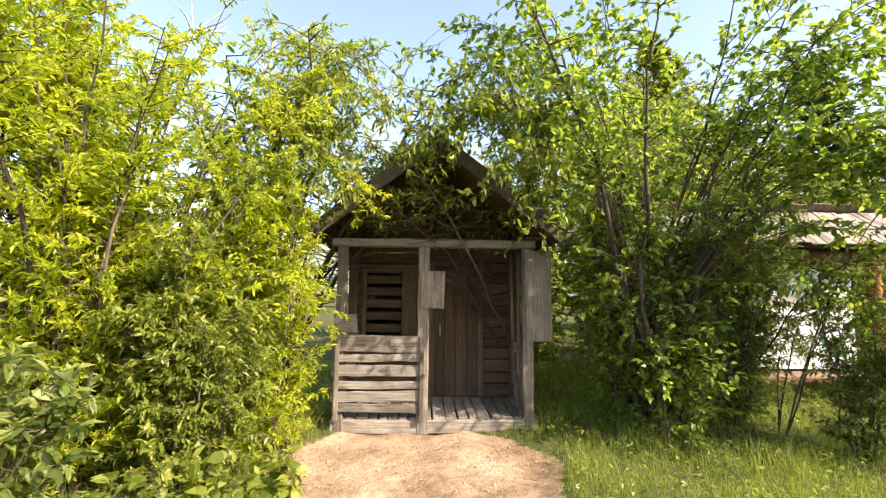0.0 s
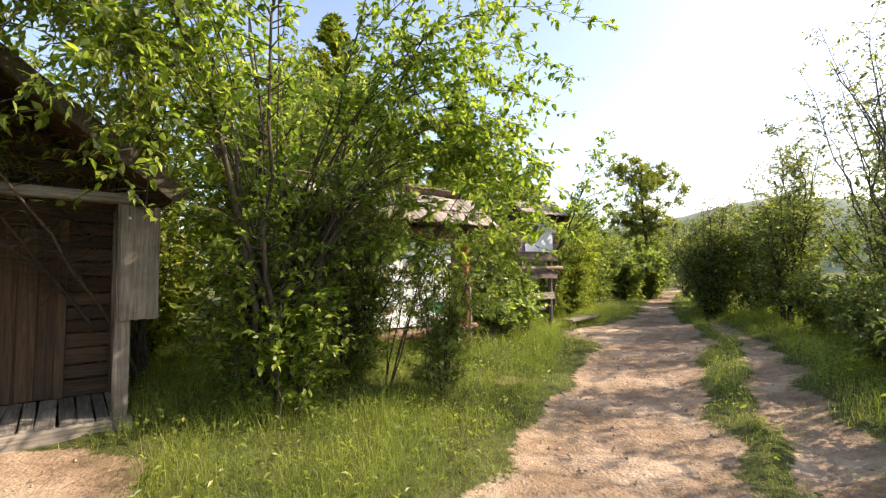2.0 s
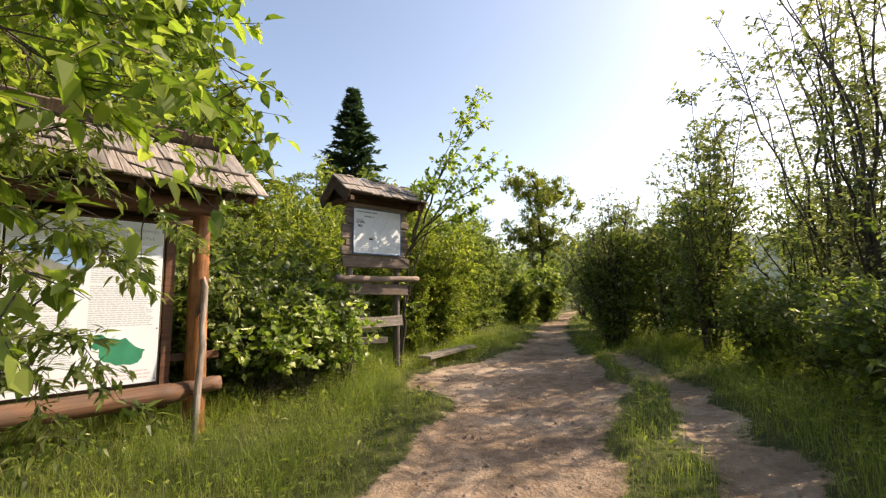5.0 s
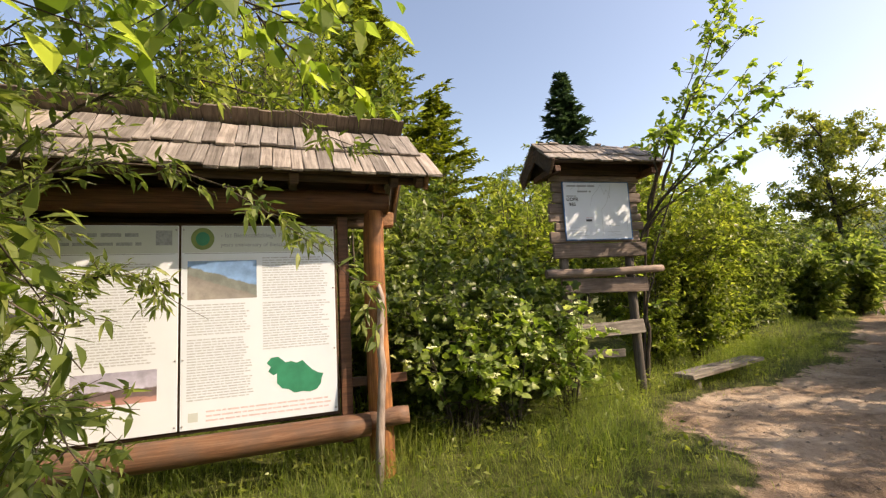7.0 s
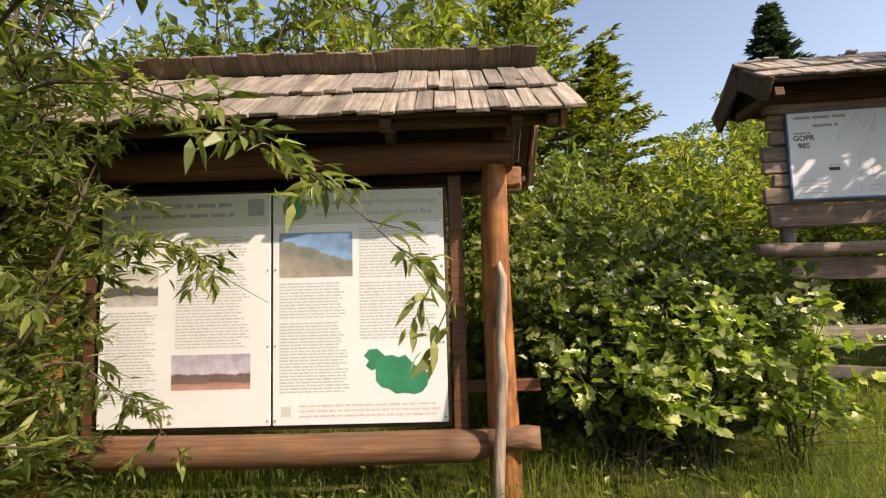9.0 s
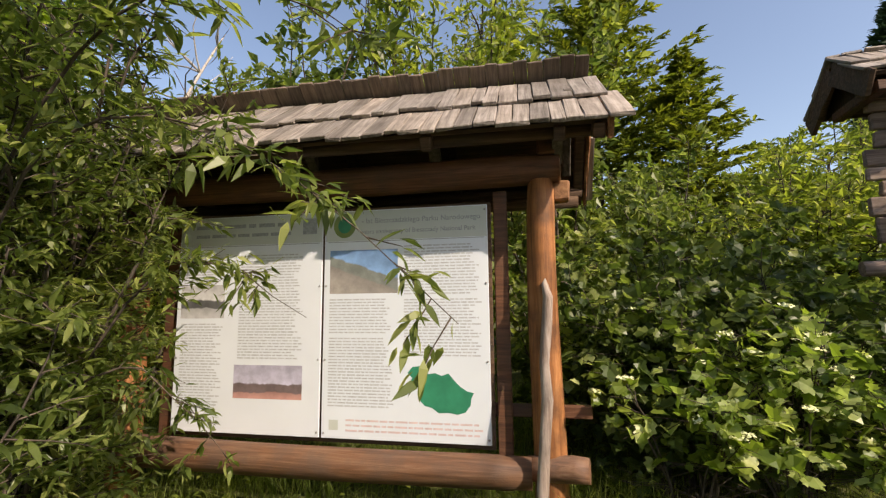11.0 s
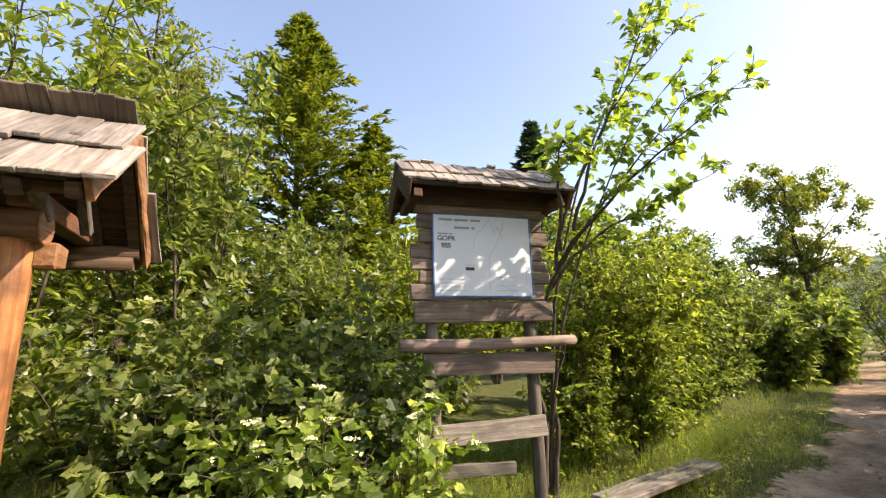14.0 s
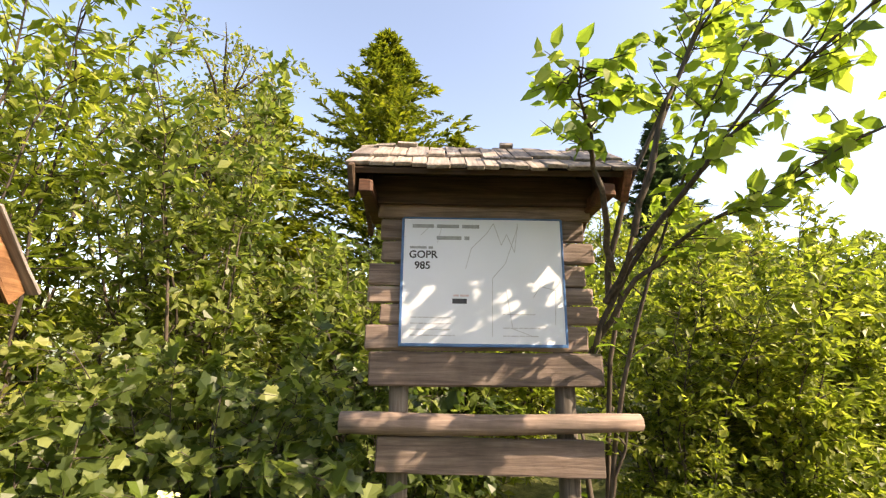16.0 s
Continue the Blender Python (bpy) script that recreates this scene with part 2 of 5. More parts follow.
def plank(size, centre=(0, 0, 0), bevel=0.006, turn=None, wear=0.0, seed=0, cuts=0):
    """A board with broken edges, slightly uneven when worn."""
    bm = bmesh.new()
    bmesh.ops.create_cube(bm, size=1.0, matrix=Matrix.Diagonal((*size, 1)))
    if cuts:
        axis = max(range(3), key=lambda n: size[n])
        long = [e for e in bm.edges if abs((e.verts[0].co - e.verts[1].co)[axis]) > 0.5 * size[axis]]
        bmesh.ops.subdivide_edges(bm, edges=long, cuts=cuts, use_grid_fill=True)
    if bevel:
        sharp = [e for e in bm.edges if len(e.link_faces) == 2 and e.calc_face_angle(0) > 0.5]
        bmesh.ops.bevel(bm, geom=sharp, offset=min(bevel, min(size) * 0.3), segments=1, affect="EDGES")
    rng = random.Random(seed)
    if wear:
        for v in bm.verts:
            v.co += Vector([rng.uniform(-wear, wear) for _ in range(3)])
    m = Matrix.Translation(centre) @ (turn if turn is not None else Matrix())
    bmesh.ops.transform(bm, matrix=m, verts=bm.verts)
    return bm


def log(p0, p1, r0, r1, sides=14, rings=9, wobble=0.06, seed=0, bm=None):
    """A peeled trunk from p0 to p1, tapered and a little crooked, with its end cuts."""
    rng = random.Random(seed)
    bm = bm or bmesh.new()
    p0, p1 = Vector(p0), Vector(p1)
    d = (p1 - p0).normalized()
    a = d.orthogonal().normalized()
    b = d.cross(a)
    ph = [rng.uniform(0, 6.28) for _ in range(4)]
    loops = []
    for i in range(rings):
        u = i / (rings - 1)
        r = r0 + (r1 - r0) * u
        c = p0.lerp(p1, u) + (a * math.sin(u * 5 + ph[0]) + b * math.sin(u * 4 + ph[1])) * r * wobble * 2
        ring = []
        for j in range(sides):
            t = 2 * math.pi * j / sides
            rr = r * (1 + wobble * math.sin(2 * t + ph[2] + u * 2) + wobble * 0.5 * math.sin(3 * t + ph[3] + u * 7))
            if i in (0, rings - 1):
                rr *= 0.93
            ring.append(bm.verts.new(c + (a * math.cos(t) + b * math.sin(t)) * rr))
        loops.append(ring)
    for q, w in zip(loops, loops[1:]):
        for j in range(sides):
            f = bm.faces.new((q[j], q[(j + 1) % sides], w[(j + 1) % sides], w[j]))
            f.smooth = True
    bm.faces.new(list(reversed(loops[0])))
    bm.faces.new(loops[-1])
    return bm


# ---- the lie of the land ----
LAND = [(-6, -1.1, -0.64), (-8, 0.8, -0.62), (-5.6, -6.3, -0.66), (-3.4, -5.8, -0.70), (-2.5, -3.9, -0.74), (-0.15, -1.67, -0.68),
        (-1, -4.7, -0.72), (-1.2, 0.1, -0.46), (0.3, -0.1, -0.43), (0.2, -2.6, -0.60), (3, 0.7, -0.40), (4.5, 0.3, -0.40),
        (2.7, -1.5, -0.45), (6, -0.5, -0.42), (8, 1, -0.40), (15, 4, -0.35), (30, 11, -0.2), (2.5, -3.6, -0.55), (5, -3.0, -0.42),
        (3.5, -5.2, -0.05), (0.5, -6.4, -0.25), (7.5, -3.4, -0.1), (-4, -9, -0.5), (-9, -5, -0.6), (-3, 3, -0.5), (2, 5, -0.2)]
TRACK = [(-40, -13), (-12, -7.6), (-8, -6.5), (-4, -5.4), (-1, -4.0), (1.9, -2.45), (4, -1.5), (8, 0.5), (15, 4), (30, 10.5), (60, 22)]


def land_z(x, y):
    x, y = np.asarray(x, float), np.asarray(y, float)
    s = np.full(x.shape, 0.02)
    z = np.full(x.shape, -0.35 * 0.02)
    for a, b, c in LAND:
        w = np.exp(-((x - a) ** 2 + (y - b) ** 2) / (2 * 1.5 ** 2))
        s, z = s + w, z + w * c
    return z / s


def track_y(x):
    return np.interp(x, [p[0] for p in TRACK], [p[1] for p in TRACK])


def rough(x, y):
    return 0.10 * np.sin(1.7 * x + 0.6) * np.sin(2.1 * y + 1.1) + 0.07 * np.sin(4.3 * x + 2.0 * y) + 0.05 * np.sin(7.7 * y - 3.1 * x)


def bare(x, y):
    """How bare the earth is: 1 on the wheel tracks and before the hut, 0 in the grass."""
    x, y = np.asarray(x, float), np.asarray(y, float)
    off = (y - track_y(x)) * 0.87 + rough(x, y)
    fade = np.clip(1.25 - x / 60, 0.5, 1)
    half = np.interp(x, [-8, -1, 2, 4.5, 7, 9, 16], [0.75, 0.78, 0.82, 1.0, 0.62, 0.45, 0.38])
    main = np.clip((half - np.abs(off)) / 0.42 + 0.5, 0, 1)
    rut = np.clip((0.24 - np.abs(off + half + 0.68)) / 0.3 + 0.5, 0, 1) * np.clip((9 - x) / 4, 0, 1)
    yard = np.clip((1.35 - np.hypot((x + 6.1) * 1.0, (y + 2.4) * 0.75) + rough(y, x)) / 0.25 + 0.5, 0, 1)
    spot = np.clip((0.28 - np.hypot(x + 0.35, (y + 1.85) * 1.6)) / 0.15 + 0.5, 0, 1)
    apron = np.clip((1 - np.hypot((x - 4.3) / 1.5, (y + 0.6) / 0.85) + 0.9 * rough(x, y)) / 0.45 + 0.5, 0, 1)
    return np.maximum.reduce([main * fade, rut, yard, apron, spot * 0.8])


def sheet():
    """The ground, one sheet: fine near the walk, coarse to the horizon."""
    def steps(lo, hi, fine):
        out = list(np.arange(lo, hi, fine))
        step, v = fine, hi
        while v < 1500:
            out.append(v)
            step *= 1.35
            v += step
        step, v = fine, lo
        while v > -1500:
            step *= 1.35
            v -= step
            out.insert(0, v)
        return np.array(out)
    xs, ys = steps(-11, 14, 0.11), steps(-9, 7, 0.11)
    gx, gy = np.meshgrid(xs, ys)
    z = land_z(gx, gy)
    b = bare(gx, gy)
    near = np.exp(-((gx / 30) ** 2 + (gy / 30) ** 2))
    z = z - 0.05 * b * near + 0.018 * np.sin(gx * 9.1 + np.sin(gy * 7)) * np.sin(gy * 8.3) * near
    far = np.hypot(gx, gy)
    z = z + np.clip((far - 60) / 1400, 0, 1) * 6
    v = np.stack([gx, gy, z], -1).reshape(-1, 3)
    n, k = gx.shape
    i = np.arange(n * k).reshape(n, k)
    f = np.stack([i[:-1, :-1], i[:-1, 1:], i[1:, 1:], i[1:, :-1]], -1).reshape(-1, 4)
    ob = arrays("ground", v, f, EARTH, smooth=True)
    a = ob.data.attributes.new("bare", "FLOAT", "POINT")
    a.data.foreach_set("value", b.ravel().astype(np.float32))
    return tagged(ob, "trodden brown earth track with grassy verges", "ground", kind="structure")


sheet()


def stand(x, y):
    return float(land_z(x, y) - 0.05 * bare(x, y))


def hills():
    """The wooded ridge at the end of the track, far off, its haze put into the colour."""
    n = 90
    t = np.linspace(radians(-150), radians(60), n)
    r = 420.0
    top = 50 + 10 * np.sin(t * 3.1) + 5 * np.sin(t * 9 + 1) + 3 * np.sin(t * 23) + 16 * np.exp(-((t + 1.2) / 0.25) ** 2)
    rows = []
    for k, u in enumerate(np.linspace(0, 1, 7)):
        rr = r + 130 * u
        z = top * np.sin(u * math.pi / 2) + 1.5 * np.sin(t * 61 + k)
        rows.append(np.stack([-np.sin(t) * rr, np.cos(t) * rr, z - 3], -1))
    v = np.concatenate(rows)
    i = np.arange(7 * n).reshape(7, n)
    f = np.stack([i[:-1, :-1], i[:-1, 1:], i[1:, 1:], i[1:, :-1]], -1).reshape(-1, 4)
    m, nt, bsdf = nodes_of("haze-paled woods")
    co = nt.nodes.new("ShaderNodeTexCoord")
    n1 = add(nt, "ShaderNodeTexNoise", Scale=0.09, Detail=8.0, Roughness=0.7)
    nt.links.new(co.outputs["Object"], n1.inputs["Vector"])
    c = ramp(nt, n1.outputs[0], [(0.35, (0.10, 0.14, 0.11)), (0.65, (0.20, 0.24, 0.16))])
    nt.links.new(c.outputs[0], bsdf.inputs["Base Color"])
    bsdf.inputs["Roughness"].default_value = 1.0
    tagged(arrays("backdrop", v, f, m, smooth=True), "hazy wooded ridge in the distance", "hill", kind="structure")


hills()

# ---- the information board by the track ----
BOARD = dict(left=-2.12, mid=-1.06, right=0.0, low=0.0, high=1.41)


def bars(name, rows, material, parent, seed=1):
    """Unreadable print: thin bars broken into words. rows: x0, x1, z, height, ragged."""
    rng = random.Random(seed)
    bm = bmesh.new()
    for x0, x1, z, h, ragged in rows:
        x, stop = x0, x1 - rng.random() * ragged
        while x < stop - h:
            w = min(rng.uniform(2.0, 7.0) * h, stop - x)
            y = -0.0109
            q = [bm.verts.new(p) for p in ((x, y, z), (x + w, y, z), (x + w, y, z + h), (x, y, z + h))]
            bm.faces.new(q)
            x += w + h * 0.8
    return tagged(part(name, bm, material, parent), kind="stuff")


def flat(name, outline, y, material, parent, label=""):
    bm = bmesh.new()
    bm.faces.new([bm.verts.new((x, y, z)) for x, z in outline])
    return part(name, bm, material, parent, label)


def rect(x0, x1, z0, z1):
    return [(x0, z0), (x1, z0), (x1, z1), (x0, z1)]


def photo_material(name, sky_c, far_c, near_c, horizon, z0, z1, slope=0.0):
    """A printed landscape photograph: sky, hills and foreground with broken edges."""
    m, nt, bsdf = nodes_of(name)
    co = nt.nodes.new("ShaderNodeTexCoord")
    sep = nt.nodes.new("ShaderNodeSeparateXYZ")
    nt.links.new(co.outputs["Object"], sep.inputs[0])
    n1 = add(nt, "ShaderNodeTexNoise", Scale=14.0, Detail=6.0, Roughness=0.65)
    nt.links.new(co.outputs["Object"], n1.inputs["Vector"])
    tilt = add(nt, "ShaderNodeMath")
    tilt.operation = "MULTIPLY_ADD"
    nt.links.new(sep.outputs["X"], tilt.inputs[0])
    tilt.inputs[1].default_value = slope
    nt.links.new(sep.outputs["Z"], tilt.inputs[2])
    up = add(nt, "ShaderNodeMapRange")
    up.inputs["From Min"].default_value, up.inputs["From Max"].default_value = z0, z1
    nt.links.new(tilt.outputs[0], up.inputs["Value"])
    jag = add(nt, "ShaderNodeMath")
    jag.operation = "MULTIPLY_ADD"
    nt.links.new(n1.outputs[0], jag.inputs[0])
    jag.inputs[1].default_value = 0.22
    nt.links.new(up.outputs[0], jag.inputs[2])
    r = ramp(nt, jag.outputs[0], [(0.1, near_c), (horizon - 0.16, tuple(0.7 * c for c in near_c)), (horizon - 0.13, far_c), (horizon + 0.08, far_c),
                                  (horizon + 0.12, sky_c), (1.0, tuple(min(1, 0.75 * c) for c in sky_c))])
    grain = ramp(nt, n1.outputs[0], [(0.35, (0.8, 0.8, 0.8)), (0.65, (1.2, 1.2, 1.2))])
    nt.links.new(mixed(nt, 1.0, r.outputs[0], grain.outputs[0], "MULTIPLY"), bsdf.inputs["Base Color"])
    bsdf.inputs["Roughness"].default_value = 0.4
    return m


def lettering(name, words, size, x, z, y, material, parent, bold=0.0):
    cu = bpy.data.curves.new(name, "FONT")
    cu.body, cu.size, cu.fill_mode, cu.offset = words, size, "FRONT", bold
    ob = new(name, cu)
    dg = bpy.context.evaluated_depsgraph_get()
    me = bpy.data.meshes.new_from_object(ob.evaluated_get(dg))
    bpy.data.objects.remove(ob)
    me.transform(pose(x, y, z, 90))
    me.materials.clear()
    me.materials.append(material)
    out = new(name, me)
    out.parent = parent
    return tagged(out, kind="stuff")


def shingle_mesh(name, w, l, t, seed, material):
    """One split shingle, length along y, thicker at its lower end."""
    bm = plank((w, l, t), (0, 0, 0), 0.004, None, 0.003, seed, 2)
    for v in bm.verts:
        v.co.z -= 0.25 * t * (v.co.y / l)
    me = bpy.data.meshes.new(name)
    bm.to_mesh(me)
    bm.free()
    me.materials.append(material)
    return me


def shingle_row(parent, meshes, x0, x1, width, centre_y, centre_z, pitch, rng, name="shingle", jitter=0.012):
    x = x0
    while x < x1 - 0.3 * width:
        w = width * rng.uniform(0.72, 1.25)
        ob = new(name, rng.choice(meshes))
        ob.parent = parent
        d = rng.uniform(-jitter, jitter) * 1.6
        ob.matrix_basis = pose(x + w / 2, centre_y + d * math.cos(pitch), centre_z + d * math.sin(pitch) + rng.uniform(0, 0.006),
                               math.degrees(pitch) + rng.uniform(-1.5, 1.5), rng.uniform(-1.5, 1.5), rng.uniform(-1.2, 1.2)) @ Matrix.Diagonal((w / width * 0.965, rng.uniform(0.95, 1.05), 1, 1))
        x += w


def big_board():
    t = thing("information_board", pose(0, 0, 0), "roofed wooden information board with two printed sheets beside the track", "notice board")
    for x, lean, s in ((0.315, 0.012, 1), (-2.46, 0.0, 2)):
        part("post", log((x, -0.03, stand(x, 0) - 0.15), (x + lean, -0.01, 1.53), 0.098, 0.085, 18, 14, 0.05, s), OCHRE_Z, t, "orange-brown peeled trunk post")
    part("head_beam", log((-2.72, -0.02, 1.60), (0.43, -0.02, 1.60), 0.10, 0.095, 16, 12, 0.03, 3), BROWN_X, t, "dark brown round head beam")
    part("beam_end", log((0.425, -0.02, 1.60), (0.437, -0.02, 1.60), 0.094, 0.09, 16, 3, 0.03, 3), ORANGE_Y, t, "bright sawn beam end")
    part("beam_wedge", plank((0.10, 0.12, 0.12), (0.44, 0.04, 1.47), 0.012, None, 0.004, 3), ORANGE_Y, t)
    part("sill_log", log((-2.75, -0.10, -0.115), (0.22, -0.11, -0.10), 0.10, 0.092, 18, 14, 0.04, 4), OCHRE_X, t, "peeled round log under the sheets")
    part("sill_log", log((0.20, -0.06, -0.085), (0.52, -0.12, -0.075), 0.07, 0.066, 14, 5, 0.04, 5), OCHRE_X, t)
    part("batten", plank((0.085, 0.05, 1.75), (0.075, 0.05, 0.62), 0.006, None, 0.003, 6, 4), BROWN_X, t)
    part("batten", plank((0.085, 0.05, 1.75), (-2.2, 0.05, 0.62), 0.006, None, 0.003, 7, 4), BROWN_X, t)
    part("backing", plank((2.16, 0.02, 1.46), (-1.06, 0.022, 0.70), 0.004), DARK_X, t)
    part("brace_rail", plank((0.9, 0.05, 0.07), (0.12, 0.10, 0.18), 0.005), BROWN_X, t)
    for x0, x1, mat, s in ((BOARD["mid"] + 0.008, BOARD["right"], BOARD_WHITE, 1), (BOARD["left"], BOARD["mid"] - 0.008, BOARD_CREAM, 2)):
        sheet_ = part("printed_sheet", plank((x1 - x0, 0.012, 1.41), ((x0 + x1) / 2, -0.004, 0.705), 0.002), mat, t, "white printed information sheet")
        rng = random.Random(s)
        flat("header_band", rect(x0 + 0.005, x1 - 0.005, 1.215, 1.405), -0.0105, HEADER, sheet_)
        flat("header_line", rect(x0 + 0.02, x1 - 0.02, 1.207, 1.211), -0.0108, INK, sheet_)
        cols = [(x0 + 0.04, x0 + 0.47), (x0 + 0.53, x1 - 0.04)]
        if s == 1:
            ring = [(x0 + 0.135 + 0.075 * math.cos(a), 1.315 + 0.08 * math.sin(a)) for a in np.linspace(0, 6.28, 28, endpoint=False)]
            flat("emblem", ring, -0.0107, OLIVE_PRINT, sheet_, "round olive emblem")
            inner = [(x0 + 0.135 + 0.045 * math.cos(a), 1.315 + 0.05 * math.sin(a)) for a in np.linspace(0, 6.28, 20, endpoint=False)]
            flat("emblem_centre", inner, -0.0111, GREEN_PRINT, sheet_)
            lettering("heading", "- lat Bieszczadzkiego Parku Narodowego", 0.046, x0 + 0.25, 1.325, -0.0109, INK, sheet_, 0.0006)
            lettering("subheading", "years anniversary of Bieszczady National Park", 0.0395, x0 + 0.25, 1.258, -0.0109, INK, sheet_, 0.0006)
            flat("photograph", rect(x0 + 0.04, x0 + 0.49, 0.88, 1.155), -0.0107,
                 photo_material("mountain photograph", (0.20, 0.36, 0.62), (0.20, 0.22, 0.20), (0.36, 0.33, 0.30), 0.62, 0.60, 0.875, 0.35), sheet_, "photograph of a mountain slope under blue sky")
            lines = [(cols[0][0], cols[0][1], z, 0.0085, 0.08) for z in np.arange(0.19, 0.84, 0.0185) if abs(z - 0.62) > 0.012]
            lines += [(cols[1][0], cols[1][1], z, 0.0085, 0.08) for z in np.arange(0.50, 1.17, 0.0185) if abs(z - 0.85) > 0.012]
            shape = [(-0.50, 0.40), (-0.47, 0.37), (-0.49, 0.34), (-0.455, 0.31), (-0.43, 0.32), (-0.43, 0.25), (-0.395, 0.21), (-0.35, 0.20), (-0.31, 0.17), (-0.25, 0.175),
                     (-0.20, 0.165), (-0.15, 0.18), (-0.12, 0.22), (-0.115, 0.26), (-0.10, 0.29), (-0.14, 0.30), (-0.18, 0.325), (-0.215, 0.36), (-0.25, 0.40), (-0.29, 0.385),
                     (-0.33, 0.40), (-0.37, 0.395), (-0.42, 0.44), (-0.47, 0.435)]
            flat("map_shape", shape, -0.0107, GREEN_PRINT, sheet_, "dark green printed map of the park")
            bars("footer_print", [(x0 + 0.16, x1 - 0.05, z, 0.011, 0.02) for z in (0.045, 0.075, 0.105)], RED_INK, sheet_, 8)
            flat("footer_mark", rect(x0 + 0.05, x0 + 0.11, 0.05, 0.11), -0.0107, HEADER, sheet_)
        else:
            bars("heading", [(x0 + 0.12, x1 - 0.22, 1.33, 0.026, 0.05), (x0 + 0.12, x1 - 0.22, 1.27, 0.022, 0.05)], INK, sheet_, 9)
            flat("code_patch", rect(x1 - 0.14, x1 - 0.04, 1.27, 1.375), -0.0109, INK, sheet_)
            flat("photograph", rect(x0 + 0.03, x0 + 0.36, 0.73, 0.95), -0.0107,
                 photo_material("grey photograph", (0.62, 0.62, 0.62), (0.10, 0.10, 0.10), (0.55, 0.55, 0.55), 0.55, 0.73, 0.95), sheet_, "black and white photograph")
            flat("photograph", rect(x0 + 0.45, x1 - 0.12, 0.22, 0.43), -0.0107,
                 photo_material("red meadow photograph", (0.52, 0.50, 0.62), (0.16, 0.12, 0.12), (0.55, 0.30, 0.26), 0.45, 0.22, 0.43), sheet_, "photograph of a reddish meadow")
            lines = [(cols[1][0] - 0.06, x1 - 0.12, z, 0.0085, 0.08) for z in np.arange(0.47, 1.15, 0.0185)]
            lines += [(cols[0][0], x0 + 0.36, z, 0.0085, 0.08) for z in list(np.arange(0.98, 1.15, 0.0185)) + list(np.arange(0.15, 0.7, 0.0185))]
        bars("print", lines, PALE_INK, sheet_, 10 + s)
        for zz in (0.03, 0.47, 0.93, 1.38):
            for xx in (x0 + 0.015, x1 - 0.015):
                bm = bmesh.new()
                bmesh.ops.create_uvsphere(bm, u_segments=8, v_segments=5, radius=0.007, matrix=pose(xx, -0.011, zz))
                part("nail", bm, STEEL, t)
    # roof: an open gable, the back slope steeper and lower than the front
    x0, x1, ridge_y, ridge_z = -2.87, 0.70, 0.30, 2.28
    rng = random.Random(11)
    meshes = [shingle_mesh("shingle", 0.105, 0.50, 0.022, k, SHINGLE) for k in range(6)]
    for eave_y, eave_z in ((-0.36, 1.775), (0.88, 1.675)):
        run, drop = ridge_y - eave_y, ridge_z - eave_z
        pitch = math.atan2(drop, abs(run)) * (1 if run > 0 else -1)
        length, tilt = math.hypot(run, drop), pose(0, 0, 0, math.degrees(pitch))
        cy, cz = (ridge_y + eave_y) / 2, (ridge_z + eave_z) / 2
        part("roof_deck", plank((x1 - x0 - 0.06, length, 0.025), ((x0 + x1) / 2, cy, cz - 0.035), 0.003, tilt), DARK_X, t)
        for n, x in enumerate((x0 + 0.1, -2.0, -1.1, -0.3, 0.42, x1 - 0.08)):
            part("rafter", plank((0.06, length, 0.08), (x, cy, cz - 0.09), 0.005, tilt, 0.003, n), DARK_X, t)
            if 0 < n < 5 and run > 0:
                part("strut", plank((0.06, 0.06, 0.30), (x, -0.13, 1.735), 0.005, pose(0, 0, 0, 52), 0.003, n), GREY_Z, t, "grey strut under the rafters")
        for x, k in ((x1 - 0.025, 1), (x0 + 0.025, 2)):
            part("barge_board", plank((0.028, length + 0.04, 0.13), (x, cy, cz - 0.065), 0.006, tilt, 0.006, k, 6), ORANGE_Y, t, "orange-brown barge board")
        y = eave_y + (0.10 if run > 0 else -0.10)
        part("purlin", log((x0 + 0.05, y, eave_z - 0.03), (x1 - 0.05, y, eave_z - 0.03), 0.045, 0.045, 10, 6, 0.03, 7), DARK_X, t)
        for u, lift in ((0.80, 0.008), (0.36, 0.036)):
            shingle_row(t, meshes, x0, x1, 0.105, ridge_y - run * u, ridge_z - drop * u + lift, pitch, rng)
    pitch = math.atan2(0.505, 0.66)
    part("back_beam", log((-2.7, 0.80, 1.58), (0.62, 0.80, 1.58), 0.06, 0.06, 10, 6, 0.03, 8), DARK_X, t)
    for x in (0.36, -2.46):
        part("cross_beam", plank((0.10, 0.92, 0.10), (x, 0.34, 1.72), 0.008, None, 0.003, 3), BROWN_X, t)
    part("gable_brace", plank((0.05, 0.05, 0.55), (0.50, 0.12, 1.86), 0.006, pose(0, 0, 0, 38), 0.003, 9, 3), GREY_Z, t, "pale grey brace in the open gable")
    caps = [shingle_mesh("ridge_shingle", 0.10, 0.26, 0.02, 20 + k, BARKY) for k in range(4)]
    cy = ridge_y - 0.02
    shingle_row(t, caps, x0, x1, 0.10, cy, ridge_z + 0.045, -pitch, rng, "ridge_shingle", 0.006)
    return t


BARKY = wood("mossy ridge shingles", (0.09, 0.07, 0.055), (0.17, 0.13, 0.105), (0.26, 0.21, 0.17), 1, 0.9)
big_board()



